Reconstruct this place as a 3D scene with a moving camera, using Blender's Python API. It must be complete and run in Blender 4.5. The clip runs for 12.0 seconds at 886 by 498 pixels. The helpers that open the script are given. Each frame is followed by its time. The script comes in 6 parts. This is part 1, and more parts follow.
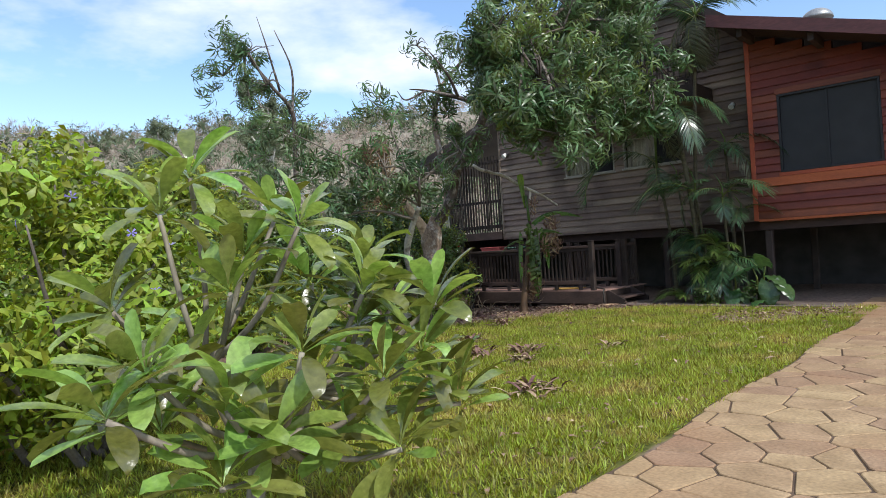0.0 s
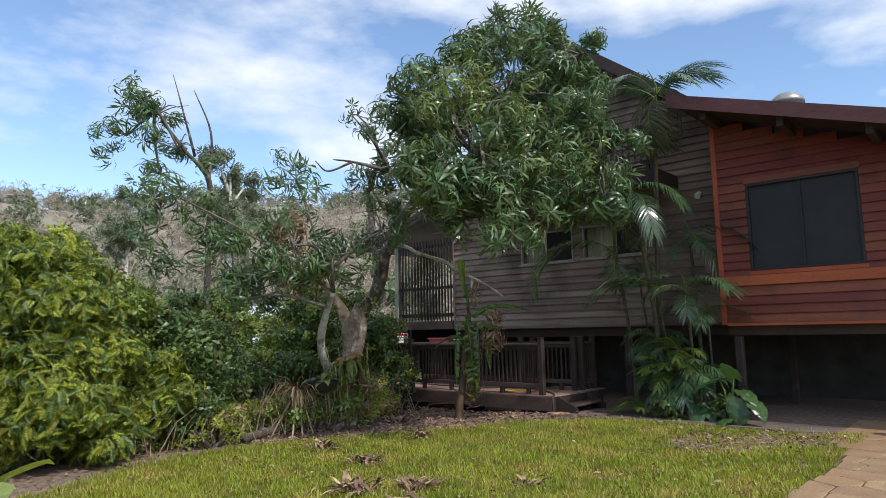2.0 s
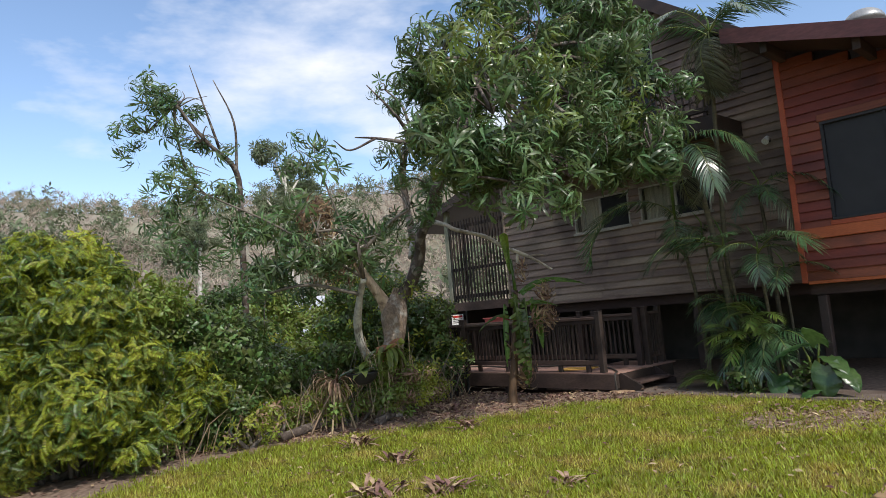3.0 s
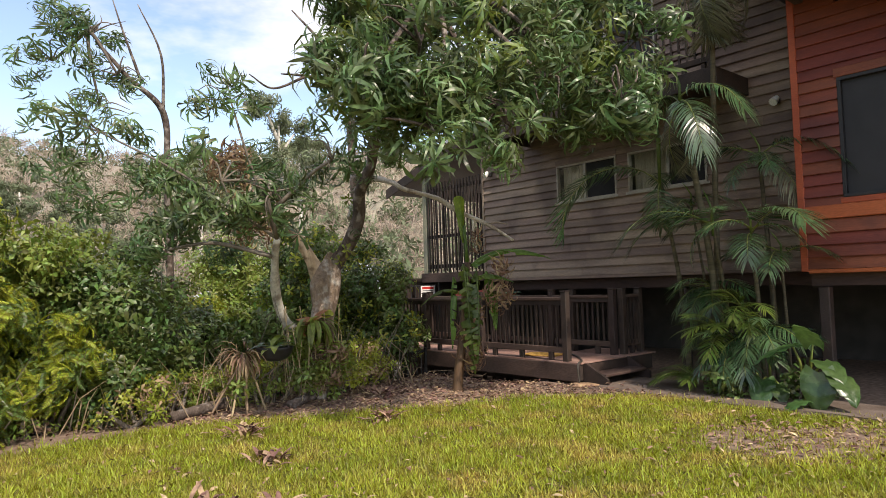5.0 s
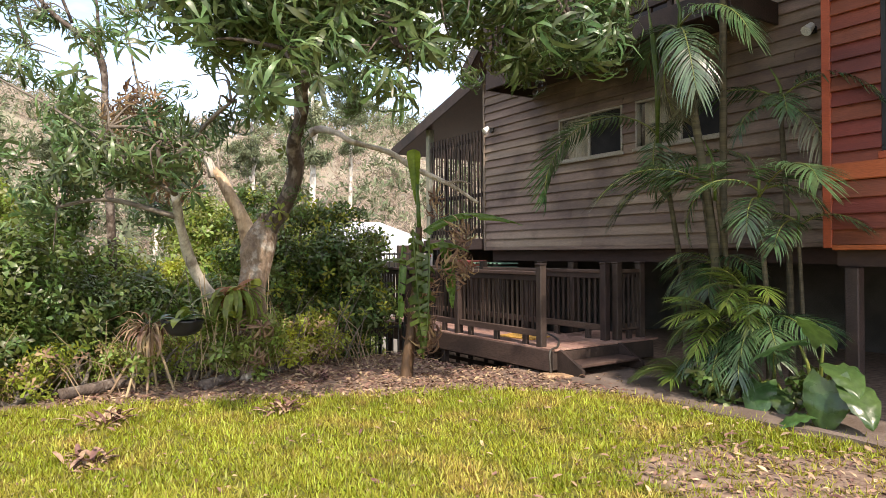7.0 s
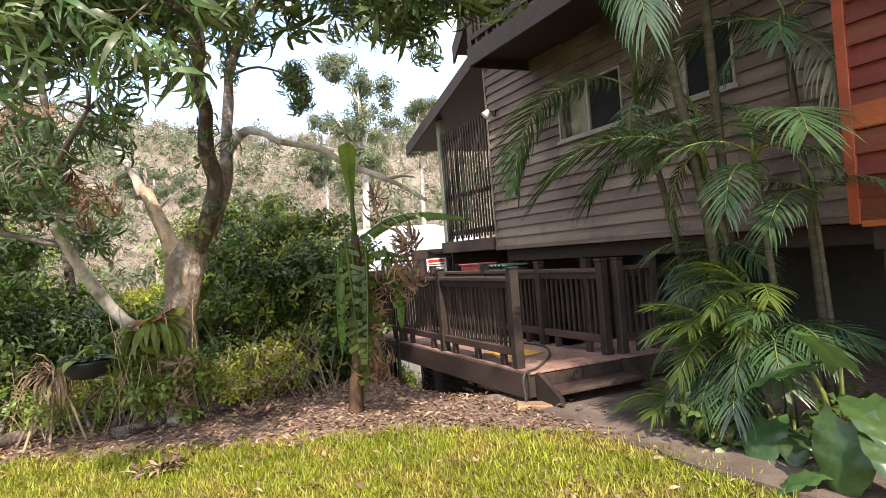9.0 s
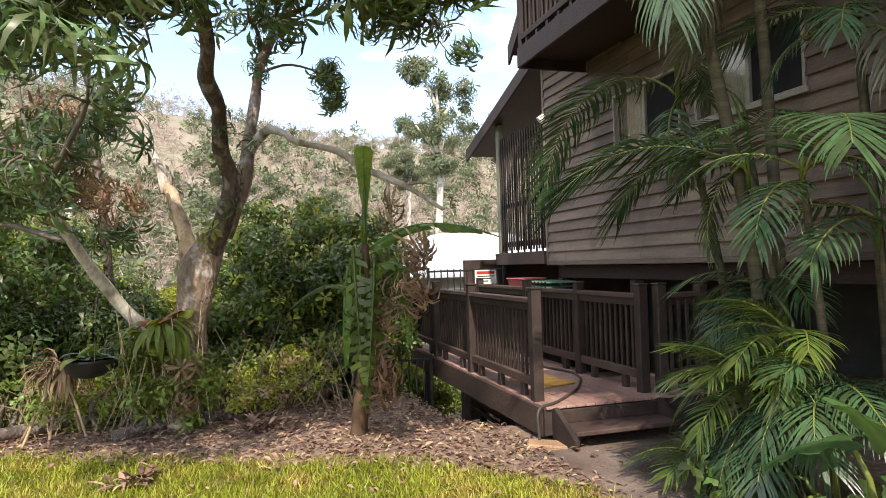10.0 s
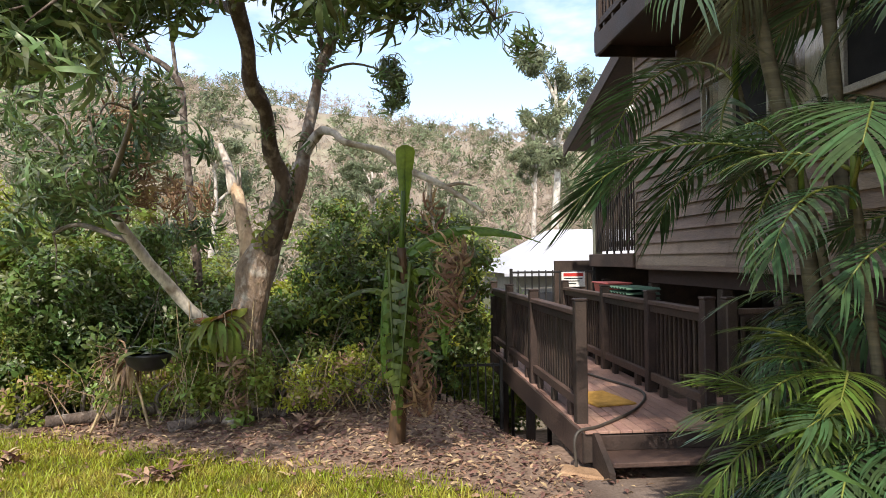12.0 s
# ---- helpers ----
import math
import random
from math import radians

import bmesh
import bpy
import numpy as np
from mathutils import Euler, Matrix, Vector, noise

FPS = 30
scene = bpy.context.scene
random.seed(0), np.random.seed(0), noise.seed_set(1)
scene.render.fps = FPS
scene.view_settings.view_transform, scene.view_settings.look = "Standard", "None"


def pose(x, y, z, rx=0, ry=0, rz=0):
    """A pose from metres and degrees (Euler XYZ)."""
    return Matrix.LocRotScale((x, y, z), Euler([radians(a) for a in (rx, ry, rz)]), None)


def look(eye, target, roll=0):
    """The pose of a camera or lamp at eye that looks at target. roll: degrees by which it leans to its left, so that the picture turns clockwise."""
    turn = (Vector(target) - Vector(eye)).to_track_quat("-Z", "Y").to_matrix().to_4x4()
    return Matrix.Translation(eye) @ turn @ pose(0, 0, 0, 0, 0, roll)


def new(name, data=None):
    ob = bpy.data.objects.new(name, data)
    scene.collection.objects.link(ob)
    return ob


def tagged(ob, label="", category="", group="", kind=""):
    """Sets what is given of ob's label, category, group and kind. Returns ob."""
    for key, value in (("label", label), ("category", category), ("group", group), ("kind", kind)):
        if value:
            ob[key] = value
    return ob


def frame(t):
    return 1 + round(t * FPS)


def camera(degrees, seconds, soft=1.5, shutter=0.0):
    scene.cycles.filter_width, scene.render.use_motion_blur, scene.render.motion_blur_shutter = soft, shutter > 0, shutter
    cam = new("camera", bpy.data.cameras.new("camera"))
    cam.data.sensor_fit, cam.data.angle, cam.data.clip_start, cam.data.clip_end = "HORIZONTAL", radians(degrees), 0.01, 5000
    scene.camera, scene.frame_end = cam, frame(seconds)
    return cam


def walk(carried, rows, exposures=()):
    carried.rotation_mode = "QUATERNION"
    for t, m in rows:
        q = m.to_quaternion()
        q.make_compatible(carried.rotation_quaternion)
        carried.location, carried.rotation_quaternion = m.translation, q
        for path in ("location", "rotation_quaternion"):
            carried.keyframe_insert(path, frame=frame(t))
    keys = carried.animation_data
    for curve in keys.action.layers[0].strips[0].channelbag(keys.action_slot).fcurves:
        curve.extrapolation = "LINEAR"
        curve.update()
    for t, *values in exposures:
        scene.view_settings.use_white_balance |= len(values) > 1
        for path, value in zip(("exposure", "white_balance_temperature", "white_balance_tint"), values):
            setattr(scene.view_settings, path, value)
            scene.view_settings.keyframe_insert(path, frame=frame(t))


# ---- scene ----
cam = camera(67.7, 12.0, soft=0.7)
METRES, EYE, TILT, LEAN, TURN = 10.8, 1.27, 0.0, 0.0, 41.9
ROWS = [
    (0.0, 0.0, 0.0, 0.0, 0.01, 0.23, 3.55),
    (0.5, 0.0221, 0.0398, 0.0061, -2.71, -0.61, 0.39),
    (1.0, 0.0443, 0.0743, 0.0141, -3.39, 0.52, 1.24),
    (1.5, 0.0722, 0.1033, 0.021, -1.13, 5.29, 1.96),
    (2.0, 0.0977, 0.138, 0.0184, -0.98, 7.05, 1.13),
    (2.5, 0.1231, 0.1739, 0.0189, 2.02, 6.39, 1.75),
    (3.0, 0.1465, 0.2076, 0.0197, 5.82, 5.59, 4.86),
    (5.0, 0.2382, 0.3455, 0.0184, 7.82, 2.99, 1.8),
    (5.5, 0.2769, 0.3837, 0.0217, 10.08, 3.59, 3.68),
    (6.0, 0.3007, 0.4265, 0.0176, 13.95, 0.72, 0.04),
    (6.5, 0.3291, 0.4575, 0.0175, 12.65, 0.33, 0.56),
    (8.5, 0.4394, 0.6201, 0.021, 24.73, -0.18, 0.78),
    (9.0, 0.466, 0.6584, 0.021, 23.61, 0.42, 4.62),
    (9.5, 0.4831, 0.6957, 0.0234, 32.24, 0.44, 4.34),
    (10.0, 0.5017, 0.7341, 0.0255, 31.52, 1.31, 1.72),
    (10.5, 0.5259, 0.7627, 0.029, 37.6, 1.66, 2.18),
    (11.0, 0.5351, 0.7904, 0.0269, 40.71, 2.42, 0.07),
    (11.5, 0.5376, 0.8049, 0.0334, 42.87, 2.45, -0.26),
    (12.0, 0.5485, 0.8077, 0.0344, 43.52, 0.91, 0.63),
]
walk(cam, [(t, pose(0, 0, EYE, TILT, LEAN, TURN) @ pose(METRES * x, METRES * y, METRES * z, 90 + pitch, roll, yaw)) for t, x, y, z, yaw, pitch, roll in ROWS],
     exposures=[(0.0, 0.18, 6100, 10), (1.0, 0.15, 6100, 10), (2.5, 0.05, 6300, 10), (3.2, 0.1, 6500, 12), (5.0, 0.5, 7300, 16), (6.5, 0.95, 7500, 18), (8.5, 1.15, 7200, 17), (9.5, 1.0, 7200, 16), (10.5, 0.85, 7100, 15), (12.0, 0.75, 7100, 15)])

# ---- sky and sun ----
SUN_TO = Vector((0.82, -0.15, 0.85)).normalized()
world = bpy.data.worlds.new("sky")
scene.world = world
world.use_nodes = True
wn, wl = world.node_tree.nodes, world.node_tree.links
wn.clear()
sky = wn.new("ShaderNodeTexSky")
sky.sky_type = "NISHITA"
sky.sun_disc = False
sky.sun_elevation = math.asin(SUN_TO.z)
sky.sun_rotation = math.atan2(SUN_TO.x, SUN_TO.y)
sky.air_density, sky.dust_density, sky.ozone_density = 1.0, 0.6, 1.5
tc = wn.new("ShaderNodeTexCoord")
mp = wn.new("ShaderNodeMapping")
mp.inputs["Scale"].default_value = (1.0, 1.0, 2.6)
mp.inputs["Location"].default_value = (0.35, 0.1, 0.42)
cn = wn.new("ShaderNodeTexNoise")
cn.inputs["Scale"].default_value, cn.inputs["Detail"].default_value, cn.inputs["Roughness"].default_value = 1.7, 7.0, 0.55
cr = wn.new("ShaderNodeValToRGB")
cr.color_ramp.elements[0].position, cr.color_ramp.elements[1].position = 0.52, 0.66
mixc = wn.new("ShaderNodeMix")
mixc.data_type = "RGBA"
mixc.inputs["B"].default_value = (5.0, 5.1, 5.3, 1)
bg = wn.new("ShaderNodeBackground")
bg.inputs["Strength"].default_value = 0.2
wo = wn.new("ShaderNodeOutputWorld")
wl.new(tc.outputs["Generated"], mp.inputs["Vector"])
wl.new(mp.outputs["Vector"], cn.inputs["Vector"])
sep = wn.new("ShaderNodeSeparateXYZ")
lift = wn.new("ShaderNodeMapRange")
lift.inputs["From Min"].default_value, lift.inputs["From Max"].default_value = 0.05, 0.6
lift.inputs["To Min"].default_value, lift.inputs["To Max"].default_value = -0.06, 0.1
plus = wn.new("ShaderNodeMath")
wl.new(tc.outputs["Generated"], sep.inputs["Vector"])
wl.new(sep.outputs["Z"], lift.inputs["Value"])
wl.new(cn.outputs["Fac"], plus.inputs[0])
wl.new(lift.outputs["Result"], plus.inputs[1])
wl.new(plus.outputs["Value"], cr.inputs["Fac"])
wl.new(cr.outputs["Color"], mixc.inputs["Factor"])
wl.new(sky.outputs["Color"], mixc.inputs["A"])
wl.new(mixc.outputs["Result"], bg.inputs["Color"])
wl.new(bg.outputs["Background"], wo.inputs["Surface"])
sun = new("sun", bpy.data.lights.new("sun", "SUN"))
sun.data.energy, sun.data.angle, sun.data.color = 3.1, radians(0.6), (1.0, 0.95, 0.86)
sun.matrix_world = look(SUN_TO * 60, (0, 0, 0))

# ---- materials ----


def mat(name, c1, c2, scale=6.0, rough=0.7, bump=0.3, stretch=(1, 1, 1), fine=70.0, rnd=0.12, metal=0.0, island=False, transl=0.0, spec=0.4, stain=None, stain_scale=1.2, dist=0.01):
    """A surface with broad and fine variation in colour, a fine relief, and a small shift from piece to piece."""
    m = bpy.data.materials.new(name)
    m.use_nodes = True
    n, l = m.node_tree.nodes, m.node_tree.links
    n.clear()
    geo = n.new("ShaderNodeNewGeometry")
    mapn = n.new("ShaderNodeMapping")
    mapn.inputs["Scale"].default_value = stretch
    l.new(geo.outputs["Position"], mapn.inputs["Vector"])
    a = n.new("ShaderNodeTexNoise")
    a.inputs["Scale"].default_value, a.inputs["Detail"].default_value = scale, 5
    b = n.new("ShaderNodeTexNoise")
    b.inputs["Scale"].default_value, b.inputs["Detail"].default_value = fine, 4
    l.new(mapn.outputs["Vector"], a.inputs["Vector"])
    l.new(mapn.outputs["Vector"], b.inputs["Vector"])
    ramp = n.new("ShaderNodeValToRGB")
    ramp.color_ramp.elements[0].position, ramp.color_ramp.elements[1].position = 0.33, 0.68
    ramp.color_ramp.elements[0].color, ramp.color_ramp.elements[1].color = (*c1, 1), (*c2, 1)
    l.new(a.outputs["Fac"], ramp.inputs["Fac"])
    colour = ramp.outputs["Color"]
    if stain:
        s = n.new("ShaderNodeTexNoise")
        s.inputs["Scale"].default_value, s.inputs["Detail"].default_value = stain_scale, 6
        l.new(geo.outputs["Position"], s.inputs["Vector"])
        sr = n.new("ShaderNodeValToRGB")
        sr.color_ramp.elements[0].position, sr.color_ramp.elements[1].position = 0.5, 0.66
        l.new(s.outputs["Fac"], sr.inputs["Fac"])
        sm = n.new("ShaderNodeMix")
        sm.data_type = "RGBA"
        sm.inputs["B"].default_value = (*stain, 1)
        l.new(sr.outputs["Color"], sm.inputs["Factor"])
        l.new(colour, sm.inputs["A"])
        colour = sm.outputs["Result"]
    # value = fine grain and piece-to-piece shift
    f = n.new("ShaderNodeMapRange")
    f.inputs["From Min"].default_value, f.inputs["From Max"].default_value = 0.3, 0.7
    f.inputs["To Min"].default_value, f.inputs["To Max"].default_value = 0.8, 1.2
    l.new(b.outputs["Fac"], f.inputs["Value"])
    if island:
        r = geo.outputs["Random Per Island"]
    else:
        oi = n.new("ShaderNodeObjectInfo")
        r = oi.outputs["Random"]
    rr = n.new("ShaderNodeMapRange")
    rr.inputs["To Min"].default_value, rr.inputs["To Max"].default_value = 1 - rnd, 1 + rnd
    l.new(r, rr.inputs["Value"])
    mul = n.new("ShaderNodeMath")
    mul.operation = "MULTIPLY"
    l.new(f.outputs["Result"], mul.inputs[0])
    l.new(rr.outputs["Result"], mul.inputs[1])
    hsv = n.new("ShaderNodeHueSaturation")
    hr = n.new("ShaderNodeMapRange")
    hr.inputs["To Min"].default_value, hr.inputs["To Max"].default_value = 0.5 - rnd * 0.09, 0.5 + rnd * 0.06
    l.new(r, hr.inputs["Value"])
    l.new(hr.outputs["Result"], hsv.inputs["Hue"])
    l.new(mul.outputs["Value"], hsv.inputs["Value"])
    l.new(colour, hsv.inputs["Color"])
    p = n.new("ShaderNodeBsdfPrincipled")
    p.inputs["Metallic"].default_value = metal
    p.inputs["Specular IOR Level"].default_value = spec
    l.new(hsv.outputs["Color"], p.inputs["Base Color"])
    ro = n.new("ShaderNodeMapRange")
    ro.inputs["To Min"].default_value, ro.inputs["To Max"].default_value = max(0.03, rough - 0.12), min(1, rough + 0.12)
    l.new(a.outputs["Fac"], ro.inputs["Value"])
    l.new(ro.outputs["Result"], p.inputs["Roughness"])
    if bump:
        bp = n.new("ShaderNodeBump")
        bp.inputs["Strength"].default_value, bp.inputs["Distance"].default_value = bump, dist
        l.new(b.outputs["Fac"], bp.inputs["Height"])
        l.new(bp.outputs["Normal"], p.inputs["Normal"])
    out = n.new("ShaderNodeOutputMaterial")
    if transl:
        t = n.new("ShaderNodeBsdfTranslucent")
        tint = n.new("ShaderNodeHueSaturation")
        tint.inputs["Hue"].default_value, tint.inputs["Value"].default_value, tint.inputs["Saturation"].default_value = 0.485, 1.5, 1.1
        l.new(hsv.outputs["Color"], tint.inputs["Color"])
        l.new(tint.outputs["Color"], t.inputs["Color"])
        mx = n.new("ShaderNodeMixShader")
        mx.inputs["Fac"].default_value = transl
        l.new(p.outputs["BSDF"], mx.inputs[1])
        l.new(t.outputs["BSDF"], mx.inputs[2])
        l.new(mx.outputs["Shader"], out.inputs["Surface"])
    else:
        l.new(p.outputs["BSDF"], out.inputs["Surface"])
    return m


def glass_mat(name, tint, rough):
    m = bpy.data.materials.new(name)
    m.use_nodes = True
    p = m.node_tree.nodes["Principled BSDF"]
    p.inputs["Base Color"].default_value = (*tint, 1)
    p.inputs["Transmission Weight"].default_value = 1.0
    p.inputs["Roughness"].default_value, p.inputs["IOR"].default_value = rough, 1.45
    return m


M_BROWN = mat("brown_stained_timber", (0.165, 0.12, 0.092), (0.3, 0.225, 0.175), 3, 0.6, 0.5, (0.25, 1, 3), 60, 0.2, stain=(0.11, 0.078, 0.06), stain_scale=1.1)
M_RED = mat("red_stained_timber", (0.13, 0.03, 0.017), (0.21, 0.052, 0.026), 3, 0.5, 0.4, (0.25, 1, 3), 60, 0.12, stain=(0.085, 0.022, 0.014))
M_REDLIGHT = mat("orange_red_painted_timber", (0.3, 0.07, 0.026), (0.4, 0.1, 0.035), 3, 0.5, 0.4, (0.3, 1, 2), 60, 0.1)
M_DARK = mat("dark_brown_timber", (0.034, 0.023, 0.019), (0.066, 0.044, 0.036), 5, 0.6, 0.5, (1, 1, 1), 55, 0.2, stain=(0.024, 0.018, 0.015))
M_TREAD = mat("worn_deck_timber", (0.06, 0.038, 0.03), (0.115, 0.075, 0.058), 4, 0.7, 0.5, (0.4, 2, 1), 60, 0.15)
M_DECK = mat("pinkish_brown_deck_paint", (0.32, 0.19, 0.15), (0.43, 0.27, 0.215), 3, 0.7, 0.4, (0.3, 2, 1), 50, 0.1, stain=(0.2, 0.115, 0.09))
M_GREENPOST = mat("weathered_grey_green_timber", (0.2, 0.2, 0.14), (0.3, 0.29, 0.21), 5, 0.8, 0.6, (1, 1, 0.3), 50)
M_FASCIA = mat("maroon_painted_fascia", (0.075, 0.026, 0.026), (0.11, 0.04, 0.038), 3, 0.5, 0.2, (0.3, 1, 1), 40)
M_ROOF = mat("brown_roof_metal", (0.07, 0.045, 0.04), (0.11, 0.07, 0.06), 2, 0.5, 0.2, (1, 1, 1), 30)
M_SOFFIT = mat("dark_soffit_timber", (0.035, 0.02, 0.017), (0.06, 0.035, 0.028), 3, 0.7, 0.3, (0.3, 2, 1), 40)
M_ALU = mat("pale_window_aluminium", (0.3, 0.28, 0.23), (0.4, 0.38, 0.32), 6, 0.4, 0.1, rnd=0.05)
M_CURTAIN = mat("cream_curtain", (0.48, 0.43, 0.33), (0.62, 0.56, 0.44), 5, 0.9, 0.2, (3, 1, 0.3), 80, rnd=0.06)
M_SCREEN = mat("black_insect_screen", (0.012, 0.013, 0.016), (0.022, 0.023, 0.027), 4, 0.55, 0.1, fine=200)
M_PANE = glass_mat("window_glass", (0.9, 0.93, 0.93), 0.03)
# added dark pane, stands in for window halves that reflect no sky
M_DARKPANE = mat("dark_opaque_pane", (0.02, 0.021, 0.023), (0.035, 0.036, 0.038), 4, 0.8, 0.1, fine=220, spec=0.1)
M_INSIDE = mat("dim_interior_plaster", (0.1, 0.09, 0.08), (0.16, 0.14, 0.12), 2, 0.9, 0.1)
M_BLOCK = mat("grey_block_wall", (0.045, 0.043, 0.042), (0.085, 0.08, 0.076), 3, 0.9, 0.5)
M_GALV = mat("weathered_grey_metal", (0.3, 0.3, 0.3), (0.42, 0.42, 0.41), 4, 0.45, 0.1, metal=0.6)
M_WHITE = mat("white_roof_metal", (0.4, 0.42, 0.46), (0.5, 0.515, 0.545), 1.5, 0.55, 0.1, rnd=0.04)
M_WHITEWALL = mat("grey_render_wall", (0.2, 0.19, 0.17), (0.28, 0.27, 0.24), 2, 0.8, 0.1)
M_SIGN = mat("white_sign_enamel", (0.75, 0.75, 0.72), (0.85, 0.85, 0.82), 5, 0.4, 0.0, rnd=0.02)
M_SIGNRED = mat("red_print", (0.5, 0.03, 0.03), (0.58, 0.05, 0.04), 5, 0.5, 0.0)
M_INK = mat("black_print", (0.02, 0.02, 0.02), (0.03, 0.03, 0.03), 5, 0.5, 0.0)
M_BLACKMETAL = mat("black_powder_coat", (0.015, 0.015, 0.016), (0.03, 0.03, 0.03), 8, 0.45, 0.1)
M_GREENSHEET = mat("green_corrugated_sheet", (0.06, 0.13, 0.09), (0.1, 0.19, 0.14), 3, 0.6, 0.2)
M_PINK = mat("faded_red_plastic", (0.42, 0.08, 0.08), (0.55, 0.14, 0.12), 4, 0.5, 0.1)
M_ORANGE = mat("orange_red_plastic", (0.7, 0.07, 0.02), (0.8, 0.1, 0.03), 4, 0.4, 0.05)
M_HOSE = mat("dark_garden_hose", (0.04, 0.035, 0.03), (0.07, 0.06, 0.05), 10, 0.5, 0.1)
M_MAT = mat("yellow_doormat", (0.45, 0.25, 0.05), (0.58, 0.34, 0.09), 12, 0.95, 0.9, fine=160)
M_SAND = mat("sandstone_block", (0.36, 0.24, 0.13), (0.48, 0.33, 0.19), 8, 0.9, 0.8)
M_STONE = mat("tan_stamped_paving", (0.29, 0.19, 0.1), (0.41, 0.28, 0.155), 4, 0.72, 0.5, fine=45, rnd=0.13, stain=(0.34, 0.21, 0.11), stain_scale=0.9)
M_PATH = mat("brown_grey_worn_concrete", (0.15, 0.115, 0.09), (0.25, 0.2, 0.16), 3, 0.85, 0.6, fine=50, stain=(0.12, 0.088, 0.065), stain_scale=1.8)
M_JOINT = mat("brown_paving_joint", (0.07, 0.045, 0.03), (0.12, 0.075, 0.05), 8, 0.9, 0.6)
M_MANGO = mat("mango_leaf", (0.06, 0.108, 0.042), (0.13, 0.19, 0.07), 2, 0.36, 0.1, fine=20, rnd=0.55, island=True, transl=0.27, spec=0.5)
# paler mango leaf: sunlight on the crown is put into its colour
M_MANGOLIT = mat("young_sunlit_mango_leaf", (0.1, 0.15, 0.035), (0.17, 0.215, 0.055), 2, 0.3, 0.1, fine=20, rnd=0.35, island=True, transl=0.3, spec=0.65)
M_FRANGI = mat("frangipani_leaf", (0.15, 0.225, 0.04), (0.28, 0.345, 0.085), 5, 0.24, 0.25, fine=40, rnd=0.55, transl=0.3, spec=1.0)
M_DURANTA = mat("lime_hedge_leaf", (0.2, 0.29, 0.03), (0.34, 0.41, 0.05), 2, 0.45, 0.1, fine=20, rnd=0.4, island=True, transl=0.3)
M_FEATHER = mat("feathery_acacia_leaf", (0.21, 0.26, 0.028), (0.36, 0.385, 0.05), 1.5, 0.5, 0.1, fine=20, rnd=0.4, island=True, transl=0.35)
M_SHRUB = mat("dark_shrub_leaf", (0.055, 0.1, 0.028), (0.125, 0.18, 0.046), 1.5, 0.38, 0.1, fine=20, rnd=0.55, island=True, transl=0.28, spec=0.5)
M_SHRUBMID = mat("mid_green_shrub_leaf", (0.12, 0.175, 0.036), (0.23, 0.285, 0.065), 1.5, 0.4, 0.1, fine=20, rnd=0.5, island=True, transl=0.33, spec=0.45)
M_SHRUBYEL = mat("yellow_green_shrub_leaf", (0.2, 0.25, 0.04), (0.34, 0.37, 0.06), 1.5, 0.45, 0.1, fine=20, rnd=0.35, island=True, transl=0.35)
M_DRYLEAF = mat("dry_hanging_leaf", (0.2, 0.13, 0.075), (0.33, 0.23, 0.14), 3, 0.8, 0.2, fine=20, rnd=0.4, island=True, transl=0.15)
M_PALM = mat("palm_leaflet", (0.032, 0.08, 0.034), (0.075, 0.138, 0.055), 3, 0.27, 0.1, fine=25, rnd=0.35, island=True, transl=0.2, spec=0.7)
M_PALMGREY = mat("faded_palm_leaflet", (0.085, 0.1, 0.06), (0.17, 0.175, 0.11), 3, 0.45, 0.1, fine=25, rnd=0.35, island=True, transl=0.2)
M_PALMYOUNG = mat("yellow_green_palm_leaflet", (0.065, 0.125, 0.024), (0.135, 0.195, 0.036), 3, 0.35, 0.1, fine=25, rnd=0.35, island=True, transl=0.3, spec=0.5)
M_RACHIS = mat("green_leaf_stalk", (0.1, 0.14, 0.03), (0.2, 0.22, 0.05), 5, 0.4, 0.1)
M_PALMTRUNK = mat("ringed_palm_trunk", (0.06, 0.052, 0.03), (0.12, 0.105, 0.062), 4, 0.75, 0.6, (0.3, 0.3, 6), 14)
M_BANANA = mat("banana_leaf", (0.055, 0.115, 0.022), (0.12, 0.2, 0.035), 4, 0.36, 0.2, fine=30, rnd=0.25, transl=0.35, spec=0.5)
M_BANANASTEM = mat("brown_banana_stem", (0.06, 0.035, 0.02), (0.15, 0.09, 0.045), 5, 0.6, 0.4, (1, 1, 0.2), 30)
M_BANANAYOUNG = mat("young_banana_leaf", (0.12, 0.2, 0.03), (0.2, 0.28, 0.045), 4, 0.4, 0.2, fine=30, rnd=0.1, transl=0.4)
M_EAR = mat("broad_glossy_leaf", (0.04, 0.095, 0.03), (0.085, 0.15, 0.045), 3, 0.3, 0.2, fine=25, rnd=0.25, transl=0.25, spec=0.6)
M_BARK = mat("grey_tan_mango_bark", (0.17, 0.125, 0.09), (0.36, 0.27, 0.19), 9, 0.85, 1.0, (1, 1, 0.6), 30, stain=(0.46, 0.42, 0.36), stain_scale=7, dist=0.03)
M_BARKDARK = mat("dark_lichened_bark", (0.06, 0.045, 0.035), (0.13, 0.1, 0.08), 8, 0.85, 1.0, (1, 1, 0.5), 30, stain=(0.27, 0.235, 0.2), stain_scale=9, dist=0.03)
M_BARKPALE = mat("pale_bleached_bark", (0.4, 0.36, 0.3), (0.62, 0.58, 0.51), 6, 0.85, 0.8, (1, 1, 0.4), 40, stain=(0.22, 0.18, 0.14), stain_scale=5)
